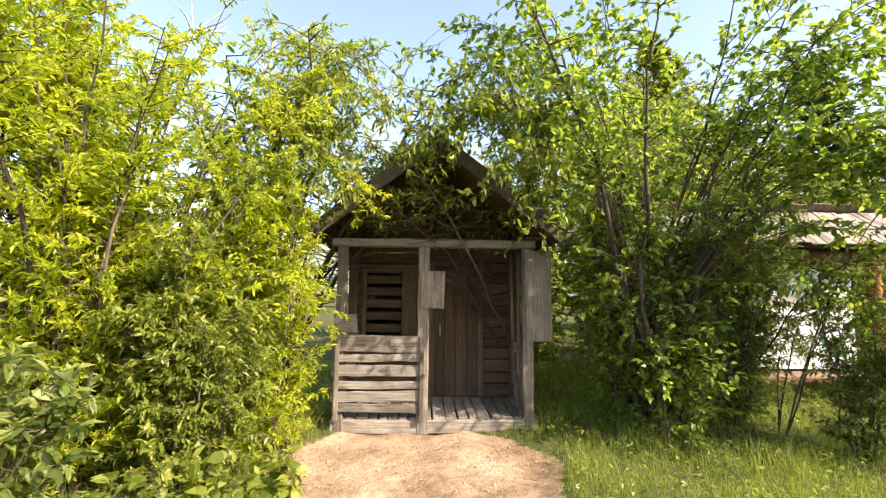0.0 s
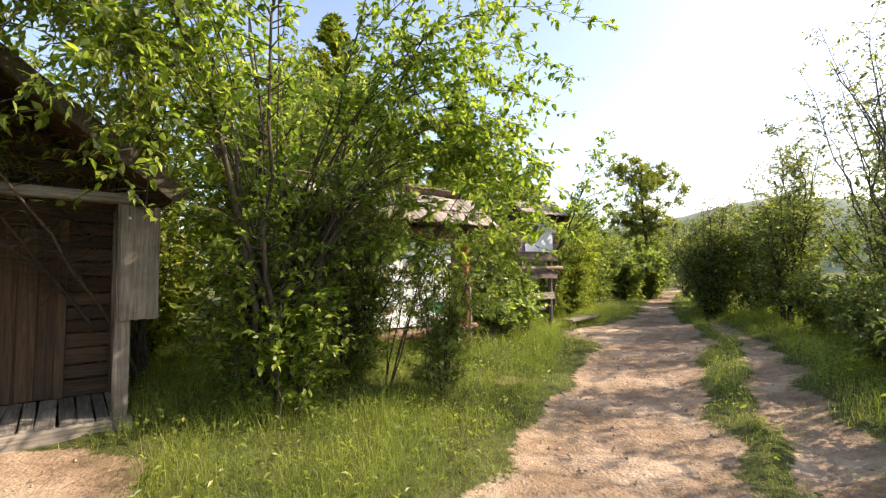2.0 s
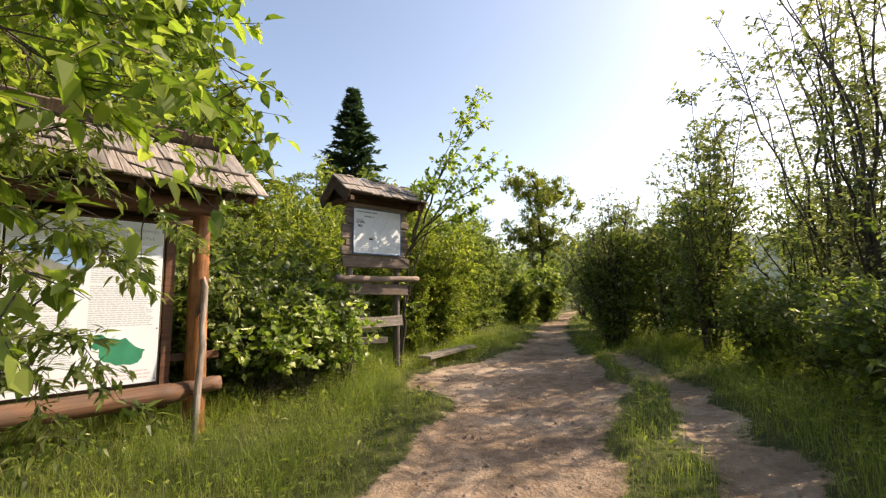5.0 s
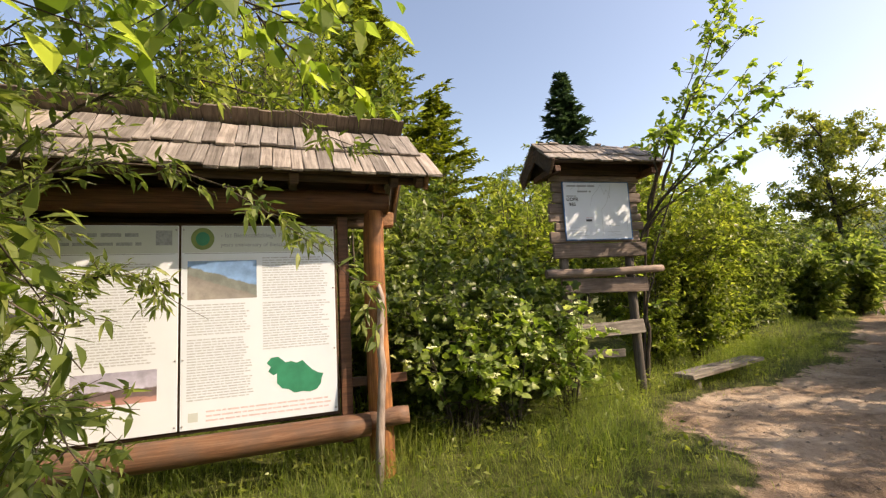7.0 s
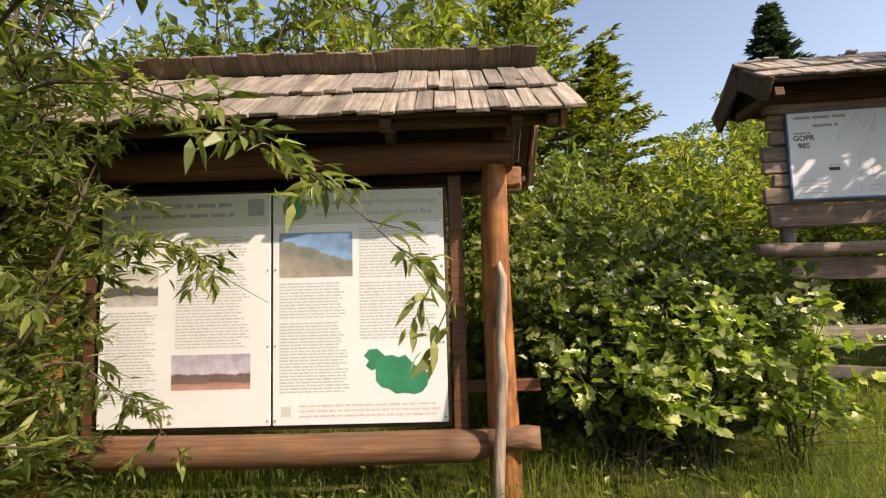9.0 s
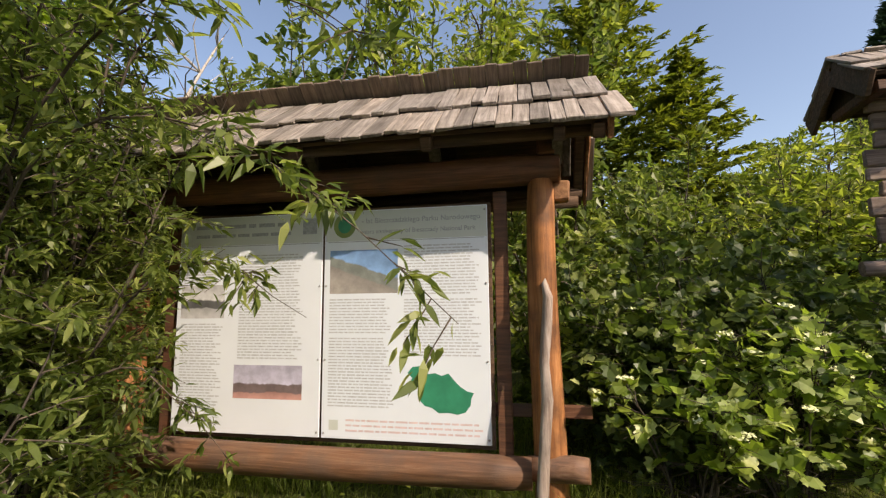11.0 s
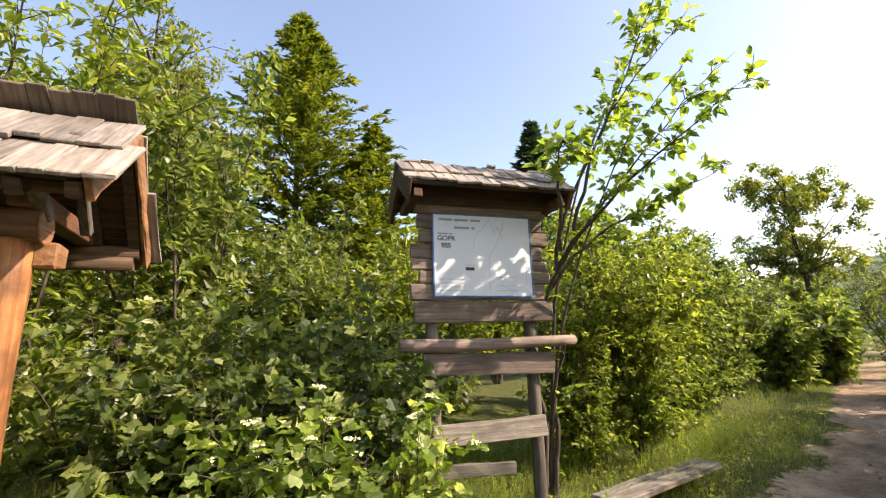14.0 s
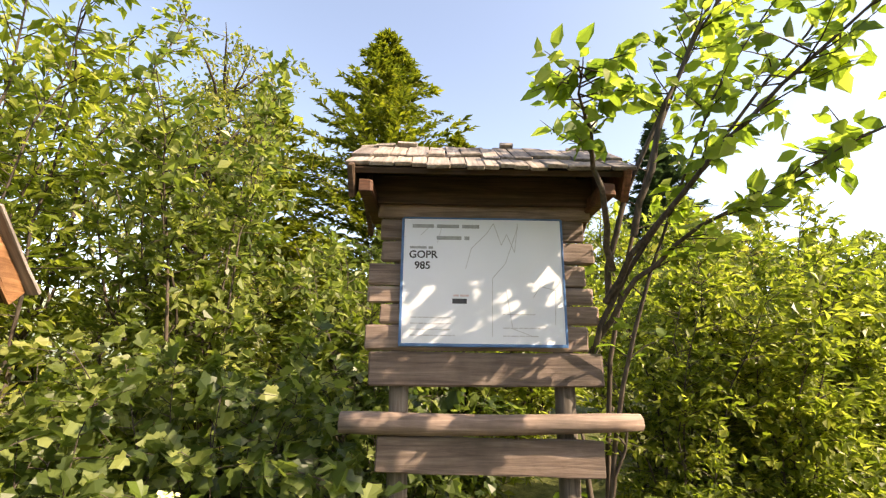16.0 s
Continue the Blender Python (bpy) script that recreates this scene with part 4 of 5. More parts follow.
def plant(name, label, category, x, y, height, spread, stems, twigs, leaves, size, width, leaf, material, bark=None, seed=0, lean=(0, 0),
          trunk=0.03, droop=0.05, start=0.15, twig=0.5, group="", z=None, upright=0.6, foot=0.12, flat_leaf=0.4, bare_low=0.0, reach=(), sprigs=16, span=1.0, limb=None):
    """A shrub or small tree: stems from one foot, side twigs, and leaves along every twig."""
    rng = np.random.default_rng(seed)
    g = stand(x, y) if z is None else z
    t = thing(name, pose(x, y, g), label, category, group)
    wood_paths, twig_paths, at, way = [], [], [], []
    def shoots(pts, r0, count, start, span=1.0):
        n = len(pts)
        for k in range(count):
            q = start + (1 - start) * (rng.random() ** 0.85)
            i = q * (n - 1)
            j = min(int(i), n - 2)
            p = pts[j] + (pts[j + 1] - pts[j]) * (i - j)
            b = rng.uniform(0, 2 * np.pi)
            d = np.array([math.cos(b), math.sin(b), 0]) + unit(pts[j + 1] - pts[j]) * upright
            length = span * twig * rng.uniform(0.5, 1.25) * (1.15 - 0.6 * q)
            shoot = bend(p, d, length, 5, rng, 0.16, droop)
            twig_paths.append((shoot[::2] if size < 0.1 else shoot[::4], np.linspace(r0 * 0.22 + 0.0015, 0.0012, 3 if size < 0.1 else 2)))
            m = max(2, int(leaves * length / twig))
            w = rng.uniform(0.12, 1.0, m) * 4
            jj = np.minimum(w.astype(int), 3)
            base = shoot[jj] + (shoot[jj + 1] - shoot[jj]) * (w - jj)[:, None]
            along = unit(shoot[jj + 1] - shoot[jj])
            at.append(base + rng.normal(0, size * 0.15, (m, 3)))
            way.append(unit(along * 0.75 + rng.normal(0, 0.62, (m, 3)) + np.array([0, 0, -0.15])))

    for s in range(stems):
        a = rng.uniform(0, 2 * np.pi) if stems > 1 else 0
        out = rng.uniform(0.1, 1.0) ** 0.7 if stems > 1 else 0.05
        h = height * rng.uniform(0.72, 1.0) * (1 - 0.25 * out)
        top = np.array([math.cos(a) * out * spread + lean[0], math.sin(a) * out * spread + lean[1], h])
        foot_at = np.array([math.cos(a) * foot * rng.random(), math.sin(a) * foot * rng.random(), -0.06])
        n = 11
        u = np.linspace(0, 1, n)[:, None]
        mid = foot_at + (top - foot_at) * np.array([0.28, 0.28, 0.55])
        pts = (1 - u) ** 2 * foot_at + 2 * u * (1 - u) * mid + u ** 2 * top
        pts[1:] += np.cumsum(rng.normal(0, 0.010 * height, (n - 1, 3)), axis=0) * np.array([1, 1, 0.4])
        r0 = trunk * rng.uniform(0.6, 1.1)
        wood_paths.append((pts, np.linspace(r0, r0 * 0.18, n)))
        shoots(pts, r0, twigs, start)
    for ends in reach:
        ends = np.array(ends, float) - np.array([x, y, g])
        u = np.linspace(0, 1, 14)[:, None]
        pts = (1 - u) ** 2 * ends[0] + 2 * u * (1 - u) * ends[1] + u ** 2 * ends[2]
        pts[1:] += np.cumsum(rng.normal(0, 0.014, (13, 3)), axis=0)
        wood_paths.append((pts, np.linspace(limb or trunk * 0.45, 0.0012, 14)))
        shoots(pts, trunk * 0.3, sprigs, 0.4, span)
    return finish(t, wood_paths, twig_paths, at, way, size, width, leaf, material, bark or BARK, bare_low * height, flat_leaf, rng, stems)


def finish(t, wood_paths, twig_paths, at, way, size, width, leaf, material, bark, low, flat_leaf, rng, stems):
    for path in wood_paths:
        v, f = tubes([path], 7)
        arrays("stem" if stems > 1 else "trunk", v, f, bark, t, True)
    v, f = tubes(twig_paths, 3)
    tagged(arrays("twig_mass", v, f, bark, t, True), kind="stuff")
    at, way = np.concatenate(at), np.concatenate(way)
    keep = at[:, 2] > low
    at, way = at[keep], way[keep]
    up = unit(rng.normal(0, flat_leaf, (len(at), 3)) + np.array([0, 0, 1.0]))
    v, f = leaf_arrays(at, way, up, size, width, leaf, rng)
    tagged(arrays("foliage", v, f, material, t), kind="stuff")
    if material is LIME:
        score = at[:, 2] - 0.6 * at[:, 1] + rng.normal(0, 0.12, len(at))
        for k in np.argsort(-score)[:160:16]:
            blossom_head(at[k] + np.array([0, 0, 0.02]), t, rng)
    return t


def blossom_head(at, t, rng):
    """A flat head of small pale blossoms."""
    n = 26
    a, r = rng.uniform(0, 2 * np.pi, n), 0.036 * np.sqrt(rng.random(n))
    p = at + np.stack([r * np.cos(a), r * np.sin(a) - 0.004, 0.014 - 9 * r ** 2 + rng.normal(0, 0.003, n)], -1)
    up = unit(rng.normal(0, 0.35, (n, 3)) + np.array([0, -0.4, 1.0]))
    v, f = leaf_arrays(p, unit(rng.normal(0, 1, (n, 3)) * np.array([1, 1, 0.2])), up, 0.021, 0.9, "oval", rng)
    arrays("blossom", v, f, BLOSSOM, t)


def conifer(name, label, x, y, height, spread, rows, seed, material, needles=60, z=None, size=0.16):
    """A spruce: whorls of drooping boughs with needle sprays."""
    rng = np.random.default_rng(seed)
    g = stand(x, y) if z is None else z
    t = thing(name, pose(x, y, g), label, "tree", "conifers")
    pts = np.stack([np.zeros(8), np.zeros(8), np.linspace(-0.1, height, 8)], -1)
    v, f = tubes([(pts, np.linspace(height * 0.014, 0.008, 8))], 8)
    arrays("trunk", v, f, BARK, t, True)
    paths, at, way = [], [], []
    for r in range(rows):
        u = (r + rng.random()) / rows
        h = height * (0.06 + 0.93 * u)
        reach = spread * (1 - u) ** 0.85 * rng.uniform(0.75, 1.1) + 0.1
        for k in range(int(5 + 4 * (1 - u))):
            b = rng.uniform(0, 2 * np.pi)
            d = np.array([math.cos(b), math.sin(b), 0.35 + 0.5 * u])
            shoot = bend((0, 0, h), d, reach * rng.uniform(0.7, 1.1), 6, rng, 0.07, 0.10)
            paths.append((shoot, np.linspace(0.012, 0.003, 6)))
            m = int(needles * (0.35 + reach / spread))
            w = rng.uniform(0.1, 1, m) * 5
            j = np.minimum(w.astype(int), 4)
            at.append(shoot[j] + (shoot[j + 1] - shoot[j]) * (w - j)[:, None])
            along = unit(shoot[j + 1] - shoot[j])
            sidew = np.cross(along, [0, 0, 1.0]) * rng.choice([-1, 1], m)[:, None]
            way.append(unit(along * 0.8 + sidew * rng.uniform(0.3, 1, m)[:, None] + rng.normal(0, 0.2, (m, 3)) + np.array([0, 0, 0.12])))
    v, f = tubes(paths, 3)
    tagged(arrays("bough_mass", v, f, BARK, t, True), kind="stuff")
    at, way = np.concatenate(at), np.concatenate(way)
    up = unit(rng.normal(0, 0.35, (len(at), 3)) + np.array([0, 0, 1.0]))
    v, f = leaf_arrays(at, way, up, size, 0.34, "quad", rng)
    tagged(arrays("needle_mass", v, f, material, t), kind="stuff")
    return t


def tree(name, label, x, y, height, radius, leaves, size, material, seed, group="", fine=True):
    """A tree with one trunk, spreading limbs and an airy round crown."""
    rng = np.random.default_rng(seed)
    t = thing(name, pose(x, y, stand(x, y)), label, "tree", group)
    bole = bend((0, 0, -0.15), (0.05, 0.03, 1), height * 0.85, 12, rng, 0.05, 0)
    v, f = tubes([(bole, np.linspace(height * 0.016, 0.015, 12))], 8)
    arrays("trunk", v, f, BARK, t, True)
    limbs, ends = [], []
    for k in range(34):
        q = rng.uniform(0.32, 1.0) * 11
        j = min(int(q), 10)
        a = rng.uniform(0, 2 * np.pi)
        mid = 1 - abs(q / 11 - 0.62) * 1.2
        d = np.array([math.cos(a), math.sin(a), rng.uniform(0.5, 1.1)])
        limb = bend(bole[j], d, radius * (0.55 + 0.75 * mid) * rng.uniform(0.8, 1.15), 6, rng, 0.12, 0.03)
        limbs.append((limb, np.linspace(height * 0.005, 0.006, 6)))
        for i in range(7):
            jj = rng.integers(1, 6)
            sub = bend(limb[jj], rng.normal(0, 1, 3) + np.array([0, 0, 0.35]), rng.uniform(0.3, 0.8), 3, rng, 0.15, 0.02)
            if fine:
                limbs.append((sub, np.linspace(0.008, 0.003, 3)))
            ends.append(sub)
    v, f = tubes(limbs, 3)
    tagged(arrays("branch_mass", v, f, BARK, t, True), kind="stuff")
    ends = np.array(ends)
    pick = rng.integers(0, len(ends), leaves)
    u = rng.random(leaves)[:, None]
    at = ends[pick, 1] * (1 - u) + ends[pick, 2] * u + rng.normal(0, 0.11, (leaves, 3))
    way = unit(rng.normal(0, 1, (leaves, 3)) + np.array([0, 0, -0.2]))
    up = unit(rng.normal(0, 0.6, (leaves, 3)) + np.array([0, 0, 1.0]))
    v, f = leaf_arrays(at, way, up, size, 0.6, "quad", rng)
    tagged(arrays("foliage", v, f, material, t), kind="stuff")
    return t

W = dict(leaf="quad", width=0.34, material=YELLOW)
B = dict(leaf="oval", width=0.52, material=BROAD)
U = dict(leaf="quad", width=0.6, material=WILLOW)
S = dict(leaf="quad", width=0.5, material=SILVER)
FAR = dict(leaf="quad", width=0.6, material=BUSH)
FARW = dict(leaf="quad", width=0.45, material=WILLOW)

# willows left of the hut
plant("willow_bush", "tall yellow-green willow bush beside the hut", "bush", -8.75, -3.0, 5.4, 1.75, 34, 60, 58, 0.066, seed=1, start=0.03, twig=0.62, group="willows", trunk=0.025, flat_leaf=0.8, sprigs=26, reach=(((-8.5, -2.9, -0.7), (-7.6, -2.4, 3.4), (-6.6, -2.15, 1.9)), ((-8.5, -2.9, -0.7), (-7.9, -2.3, 4.0), (-6.9, -2.0, 2.4)), ((-8.5, -2.9, -0.7), (-7.8, -2.2, 4.4), (-6.5, -2.0, 2.9)), ((-8.5, -2.9, -0.7), (-7.8, -2.3, 3.6), (-7.2, -2.1, 1.7)), ((-8.5, -2.9, -0.7), (-8.0, -2.2, 4.8), (-6.9, -1.9, 3.4)), ((-8.5, -2.9, -0.7), (-7.7, -2.6, 2.0), (-6.9, -2.4, 0.6))), **W)
plant("willow_bush", "tall yellow-green willow bush beside the hut", "bush", -9.9, -4.4, 5.6, 1.8, 22, 42, 22, 0.13, seed=2, start=0.03, twig=0.7, group="willows", trunk=0.025, leaf="quad", width=0.3, material=YELLOW)
# low bushes take darker leaves: shade at the tall willow's foot, as colour
plant("willow_bush", "lower leafy willow bush before the hut", "bush", -8.05, -2.75, 2.5, 0.85, 18, 42, 60, 0.068, seed=3, start=0.05, twig=0.5, group="willows", trunk=0.018, leaf="lance", width=0.34, material=WILLOW)
plant("willow_tree", "willow tree hanging over the hut roof", "tree", -8.4, -0.3, 4.8, 2.1, 20, 52, 28, 0.095, seed=4, bare_low=0.5, start=0.35, twig=0.8, group="willows", lean=(1.4, -1.1), trunk=0.04, droop=0.14, leaf="lance", width=0.3, material=WILLOW, sprigs=26,
      reach=tuple(((-8.4, -0.3, -0.3), (-8.0, -1.6, h + 2.6), (x, -2.2, h)) for x, h in ((-6.5, 2.45), (-6.8, 2.15), (-7.1, 2.2), (-6.3, 2.8), (-6.9, 2.6), (-6.0, 3.0), (-6.6, 3.0), (-7.2, 2.3))))
plant("willow_tree", "willow tree behind the hut", "tree", -5.4, 3.4, 5.4, 2.3, 16, 46, 24, 0.12, seed=5, start=0.2, twig=0.9, group="willows", trunk=0.05, **FARW)
plant("willow_tree", "willow tree leaning over the hut gable", "tree", -4.55, 0.9, 4.5, 1.35, 14, 44, 26, 0.09, seed=8, bare_low=0.54, start=0.42, twig=0.75, group="willows", lean=(-1.0, -2.1), trunk=0.035, droop=0.14, leaf="lance", width=0.3, material=WILLOW, sprigs=30,
      reach=tuple(((-4.55, 0.9, -0.3), (-4.6, -1.4, h + 2.4), (x, -2.2, h)) for x, h in ((-5.3, 2.25), (-5.0, 2.3), (-4.75, 2.2), (-5.55, 2.6), (-5.9, 2.85), (-4.9, 2.4), (-6.1, 2.5), (-5.6, 3.1), (-5.2, 2.8))))
# the tree between the hut and the board
plant("goat_willow", "leafy goat willow between hut and information board", "tree", -3.35, -0.95, 6.9, 2.3, 13, 66, 22, 0.092, seed=6, start=0.06, twig=0.78, trunk=0.046, upright=0.5, foot=0.28, limb=0.011, sprigs=30, reach=(((-3.4, -1.0, 0.4), (-4.4, -1.9, 4.0), (-5.4, -2.1, 2.0)), ((-3.4, -1.0, 0.4), (-4.6, -1.8, 4.2), (-5.9, -2.0, 2.6)), ((-3.4, -1.0, 0.4), (-4.6, -2.0, 4.6), (-6.3, -2.1, 2.3)), ((-3.4, -1.0, 0.4), (-4.4, -2.0, 4.8), (-5.7, -2.1, 3.2)), ((-3.4, -1.0, 0.4), (-4.2, -2.2, 4.6), (-5.0, -2.3, 2.5)), ((-3.4, -1.0, 0.4), (-4.3, -1.6, 5.2), (-6.1, -1.8, 3.7)), ((-3.4, -1.0, 0.4), (-4.2, -1.6, 3.4), (-4.9, -1.9, 1.7)), ((-3.4, -1.0, 0.4), (-2.6, -2.0, 4.5), (-1.5, -3.0, 2.9)), ((-3.4, -1.0, 0.4), (-2.4, -1.6, 4.8), (-1.2, -2.4, 3.2)), ((-3.2, -1.0, 0.4), (-2.4, -2.0, 4.4), (-0.9, -2.5, 2.5)), ((-3.2, -1.0, 0.4), (-2.2, -2.0, 3.6), (-1.3, -2.5, 2.1)), ((-3.2, -1.0, 0.4), (-2.4, -1.2, 4.4), (-1.2, -1.4, 3.0)), ((-3.2, -1.0, 0.4), (-2.3, -2.0, 3.4), (-0.95, -2.5, 1.65)), ((-3.2, -1.0, 0.4), (-2.1, -2.0, 3.6), (-0.5, -2.45, 1.8)), ((-3.2, -1.0, 0.4), (-2.0, -1.8, 3.6), (-0.3, -2.0, 1.75)), ((-3.2, -1.0, 0.4), (-2.3, -2.2, 3.8), (-1.3, -2.9, 2.0)), ((-3.2, -1.0, 0.4), (-2.2, -1.6, 3.6), (-1.0, -1.9, 2.1)), ((-3.2, -1.0, 0.4), (-2.4, -2.4, 3.4), (-0.78, -3.0, 1.4)), ((-3.2, -1.0, 0.4), (-2.5, -2.5, 3.2), (-0.95, -2.95, 1.1)), ((-3.2, -1.0, 0.4), (-2.6, -2.4, 2.8), (-1.1, -2.7, 0.75)), ((-3.2, -1.0, 0.4), (-2.2, -2.2, 4.2), (-0.6, -2.7, 2.0)), ((-3.2, -1.0, 0.4), (-2.0, -2.0, 3.8), (-0.35, -2.35, 1.8)), ((-3.2, -1.0, 0.4), (-2.6, -2.0, 2.4), (-1.3, -2.2, 0.5)), ((-3.2, -1.0, 0.4), (-2.4, -2.6, 3.8), (-0.9, -3.2, 1.75)), ((-3.2, -1.0, 1.2), (-2.4, -2.2, 4.6), (-0.9, -3.5, 3.55)), ((-3.2, -1.0, 1.2), (-2.0, -1.9, 4.9), (0.3, -2.4, 3.65)), ((-3.2, -1.0, 1.2), (-2.0, -1.6, 4.4), (0.45, -2.05, 3.3)), ((-3.2, -1.0, 1.2), (-2.6, -2.0, 5.2), (-1.1, -3.0, 4.3)), ((-3.4, -1.0, 1.0), (-4.0, -2.0, 5.6), (-5.0, -2.6, 4.6)), ((-3.4, -1.0, 1.0), (-3.6, -2.0, 6.2), (-4.2, -3.0, 5.2)), ((-3.4, -1.0, 1.0), (-4.4, -1.6, 5.4), (-5.9, -2.2, 4.7))), **B)
plant("goat_willow", "young leafy shoots at the foot of the goat willow", "bush", -3.35, -1.3, 1.7, 0.9, 14, 20, 12, 0.082, seed=10, start=0.05, twig=0.42, trunk=0.014, foot=0.6, **B)
plant("willow_bush", "willow bush growing over the information board", "bush", -2.3, -0.85, 3.6, 1.0, 24, 52, 34, 0.078, leaf="lance", width=0.27, material=BUSH, seed=7, start=0.05, twig=0.5, sprigs=24, span=0.62, group="willows", trunk=0.022, lean=(0.1, -0.2),
      reach=(((-2.0, -1.3, -0.6), (-1.5, -1.7, 2.5), (0.10, -1.50, 0.72)), ((-2.0, -1.3, -0.6), (-1.3, -1.9, 2.6), (-0.15, -1.72, 1.45)), ((-2.0, -1.3, -0.6), (-1.6, -2.2, 3.0), (-0.9, -2.6, 1.9)),
             ((-2.0, -1.2, -0.6), (-1.6, -0.9, 1.6), (-0.75, -0.75, 0.75)), ((-2.0, -1.2, -0.6), (-1.9, -1.1, 1.2), (-1.2, -0.85, 0.1))))
plant("willow_bush", "leafy willow bush beside the information board", "bush", -1.6, -1.85, 2.1, 0.42, 12, 30, 24, 0.075, leaf="lance", width=0.28, material=BUSH, seed=9, start=0.08, twig=0.36, group="willows", trunk=0.014, sprigs=22,
      reach=(((-1.6, -1.85, -0.5), (-1.3, -2.3, 1.6), (-0.85, -2.55, 0.75)), ((-1.6, -1.85, -0.5), (-1.2, -2.1, 1.3), (-0.8, -2.25, 0.35)), ((-1.6, -1.85, -0.5), (-1.4, -2.4, 2.0), (-0.9, -2.75, 1.1)), ((-1.6, -1.85, -0.5), (-1.2, -1.9, 1.0), (-0.85, -2.0, 0.05))))
# behind the boards
for n, (x, y, h, r) in enumerate(((-4.4, 2.0, 3.2, 1.3), (-2.6, 2.4, 6.4, 1.6), (-0.9, 2.7, 6.8, 1.6), (0.7, 3.5, 5.6, 1.5), (-1.8, 5.0, 6.8, 2.0), (-4.1, 4.8, 6.2, 2.0), (4.6, 5.4, 4.2, 1.6),
                                  (2.2, 4.4, 3.8, 1.5), (3.4, 3.6, 3.2, 1.4))):
    plant("alder_bush", "dense green bush behind the boards", "bush", x, y, h, r, 14, 40, 17, 0.135, seed=20 + n, start=0.05, twig=0.7, group="bushes behind the boards", trunk=0.025, **(FAR if n % 2 else FARW))
conifer("spruce", "tall bright green spruce behind the boards", 2.35, 10.9, 11.9, 5.6, 70, 31, NEEDLE, 95, size=0.25)
conifer("spruce", "young bright green spruce behind the boards", 4.4, 9.6, 7.6, 3.8, 50, 32, NEEDLE, 90, size=0.22)
conifer("spruce", "young bright green spruce behind the boards", -0.4, 9.0, 8.0, 3.4, 48, 33, NEEDLE, 80, size=0.22)
conifer("fir", "dark tall fir far behind the bushes", 23.4, 28.6, 20.5, 5.6, 70, 34, FIR, 90, size=0.6)
for n, (x, y, h, r) in enumerate(((9.0, 11.0, 7.0, 2.3), (12.5, 13.5, 8.5, 2.6), (6.5, 9.5, 5.6, 2.0), (17, 16, 9.0, 3.0), (20.5, 12.5, 7.0, 2.6), (-7.5, 8, 7.5, 2.6))):
    plant("alder_tree", "pale green alder in the thicket beyond", "tree", x, y, h, r, 12, 50, 24, 0.19, seed=120 + n, start=0.15, twig=1.1, group="trees beyond", trunk=0.06, **(FARW if n % 2 == 0 else FAR))
tree("birch", "slender airy birch behind the bushes", -0.6, 5.9, 8.6, 1.5, 9000, 0.10, FARLEAF, 75)
# sprawling bush between the two boards
M = dict(leaf="maple", width=0.95)
for n, (x, y, h, r, s, mat, words) in enumerate((
        (1.15, 0.60, 1.75, 0.62, 0.095, SHADED_LOBED, "sprawling bush with lobed leaves between the boards"), (1.70, 0.35, 1.45, 0.62, 0.088, LIME, "straggling bush with pale lime lobed leaves between the boards"),
        (2.25, 0.30, 1.2, 0.5, 0.085, LIME, "straggling bush with pale lime lobed leaves between the boards"), (1.15, 0.30, 1.35, 0.5, 0.086, LIME, "straggling bush with pale lime lobed leaves between the boards"),
        (1.45, 1.5, 2.4, 1.0, 0.09, BUSH, "tall bush with lobed leaves behind the boards"), (2.6, 2.1, 2.1, 1.0, 0.09, SHADED_LOBED, "tall bush with lobed leaves behind the boards"),
        (0.5, 1.7, 2.3, 0.9, 0.09, BUSH, "tall bush with lobed leaves behind the boards"), (1.0, 0.95, 1.75, 0.55, 0.092, LIME, "straggling bush with pale lime lobed leaves between the boards"),
        (1.95, 0.75, 1.7, 0.6, 0.092, SHADED_LOBED, "sprawling bush with lobed leaves between the boards"))):
    plant("currant_bush", words, "bush", x, y, h, r, 9 if mat is LIME else 15, 18 if mat is LIME else 22, 7 if mat is LIME else 12, s, bare_low=0.28 if mat is LIME else 0.0, material=mat, seed=41 + n, start=0.12, twig=0.46, trunk=0.011, upright=0.45, flat_leaf=0.55, group="lobed-leaf bushes", **M)
# leaning sapling by the map board
plant("sapling", "young willow with large leaves leaning over the map board", "tree", 3.72, 0.85, 2.0, 0.25, 2, 5, 11, 0.088, seed=51, start=0.45, twig=0.34, trunk=0.05, lean=(-0.05, -0.15), upright=0.6, leaf="oval", width=0.56, material=BROAD, sprigs=27, span=0.92, flat_leaf=0.6, limb=0.018,
      reach=(((3.72, 0.85, -0.45), (3.6, 0.6, 2.0), (4.15, -0.5, 3.1)), ((3.72, 0.85, -0.45), (3.5, 0.6, 2.5), (5.1, -0.05, 4.4)), ((3.66, 0.7, 1.2), (3.75, 0.2, 2.1), (4.6, -0.7, 3.0)), ((3.66, 0.7, 1.3), (3.8, 0.2, 1.9), (4.5, -0.5, 2.2)),
             ((3.68, 0.5, 1.6), (3.75, -0.2, 2.2), (4.3, -0.85, 2.75)), ((3.68, 0.4, 1.75), (3.5, -0.05, 2.35), (3.2, -0.4, 2.35)), ((3.7, 0.5, 1.6), (3.8, 0.2, 2.7), (4.6, -0.3, 3.7)), ((3.75, 0.3, 1.9), (3.9, 0.0, 2.9), (4.7, -0.15, 4.4))))
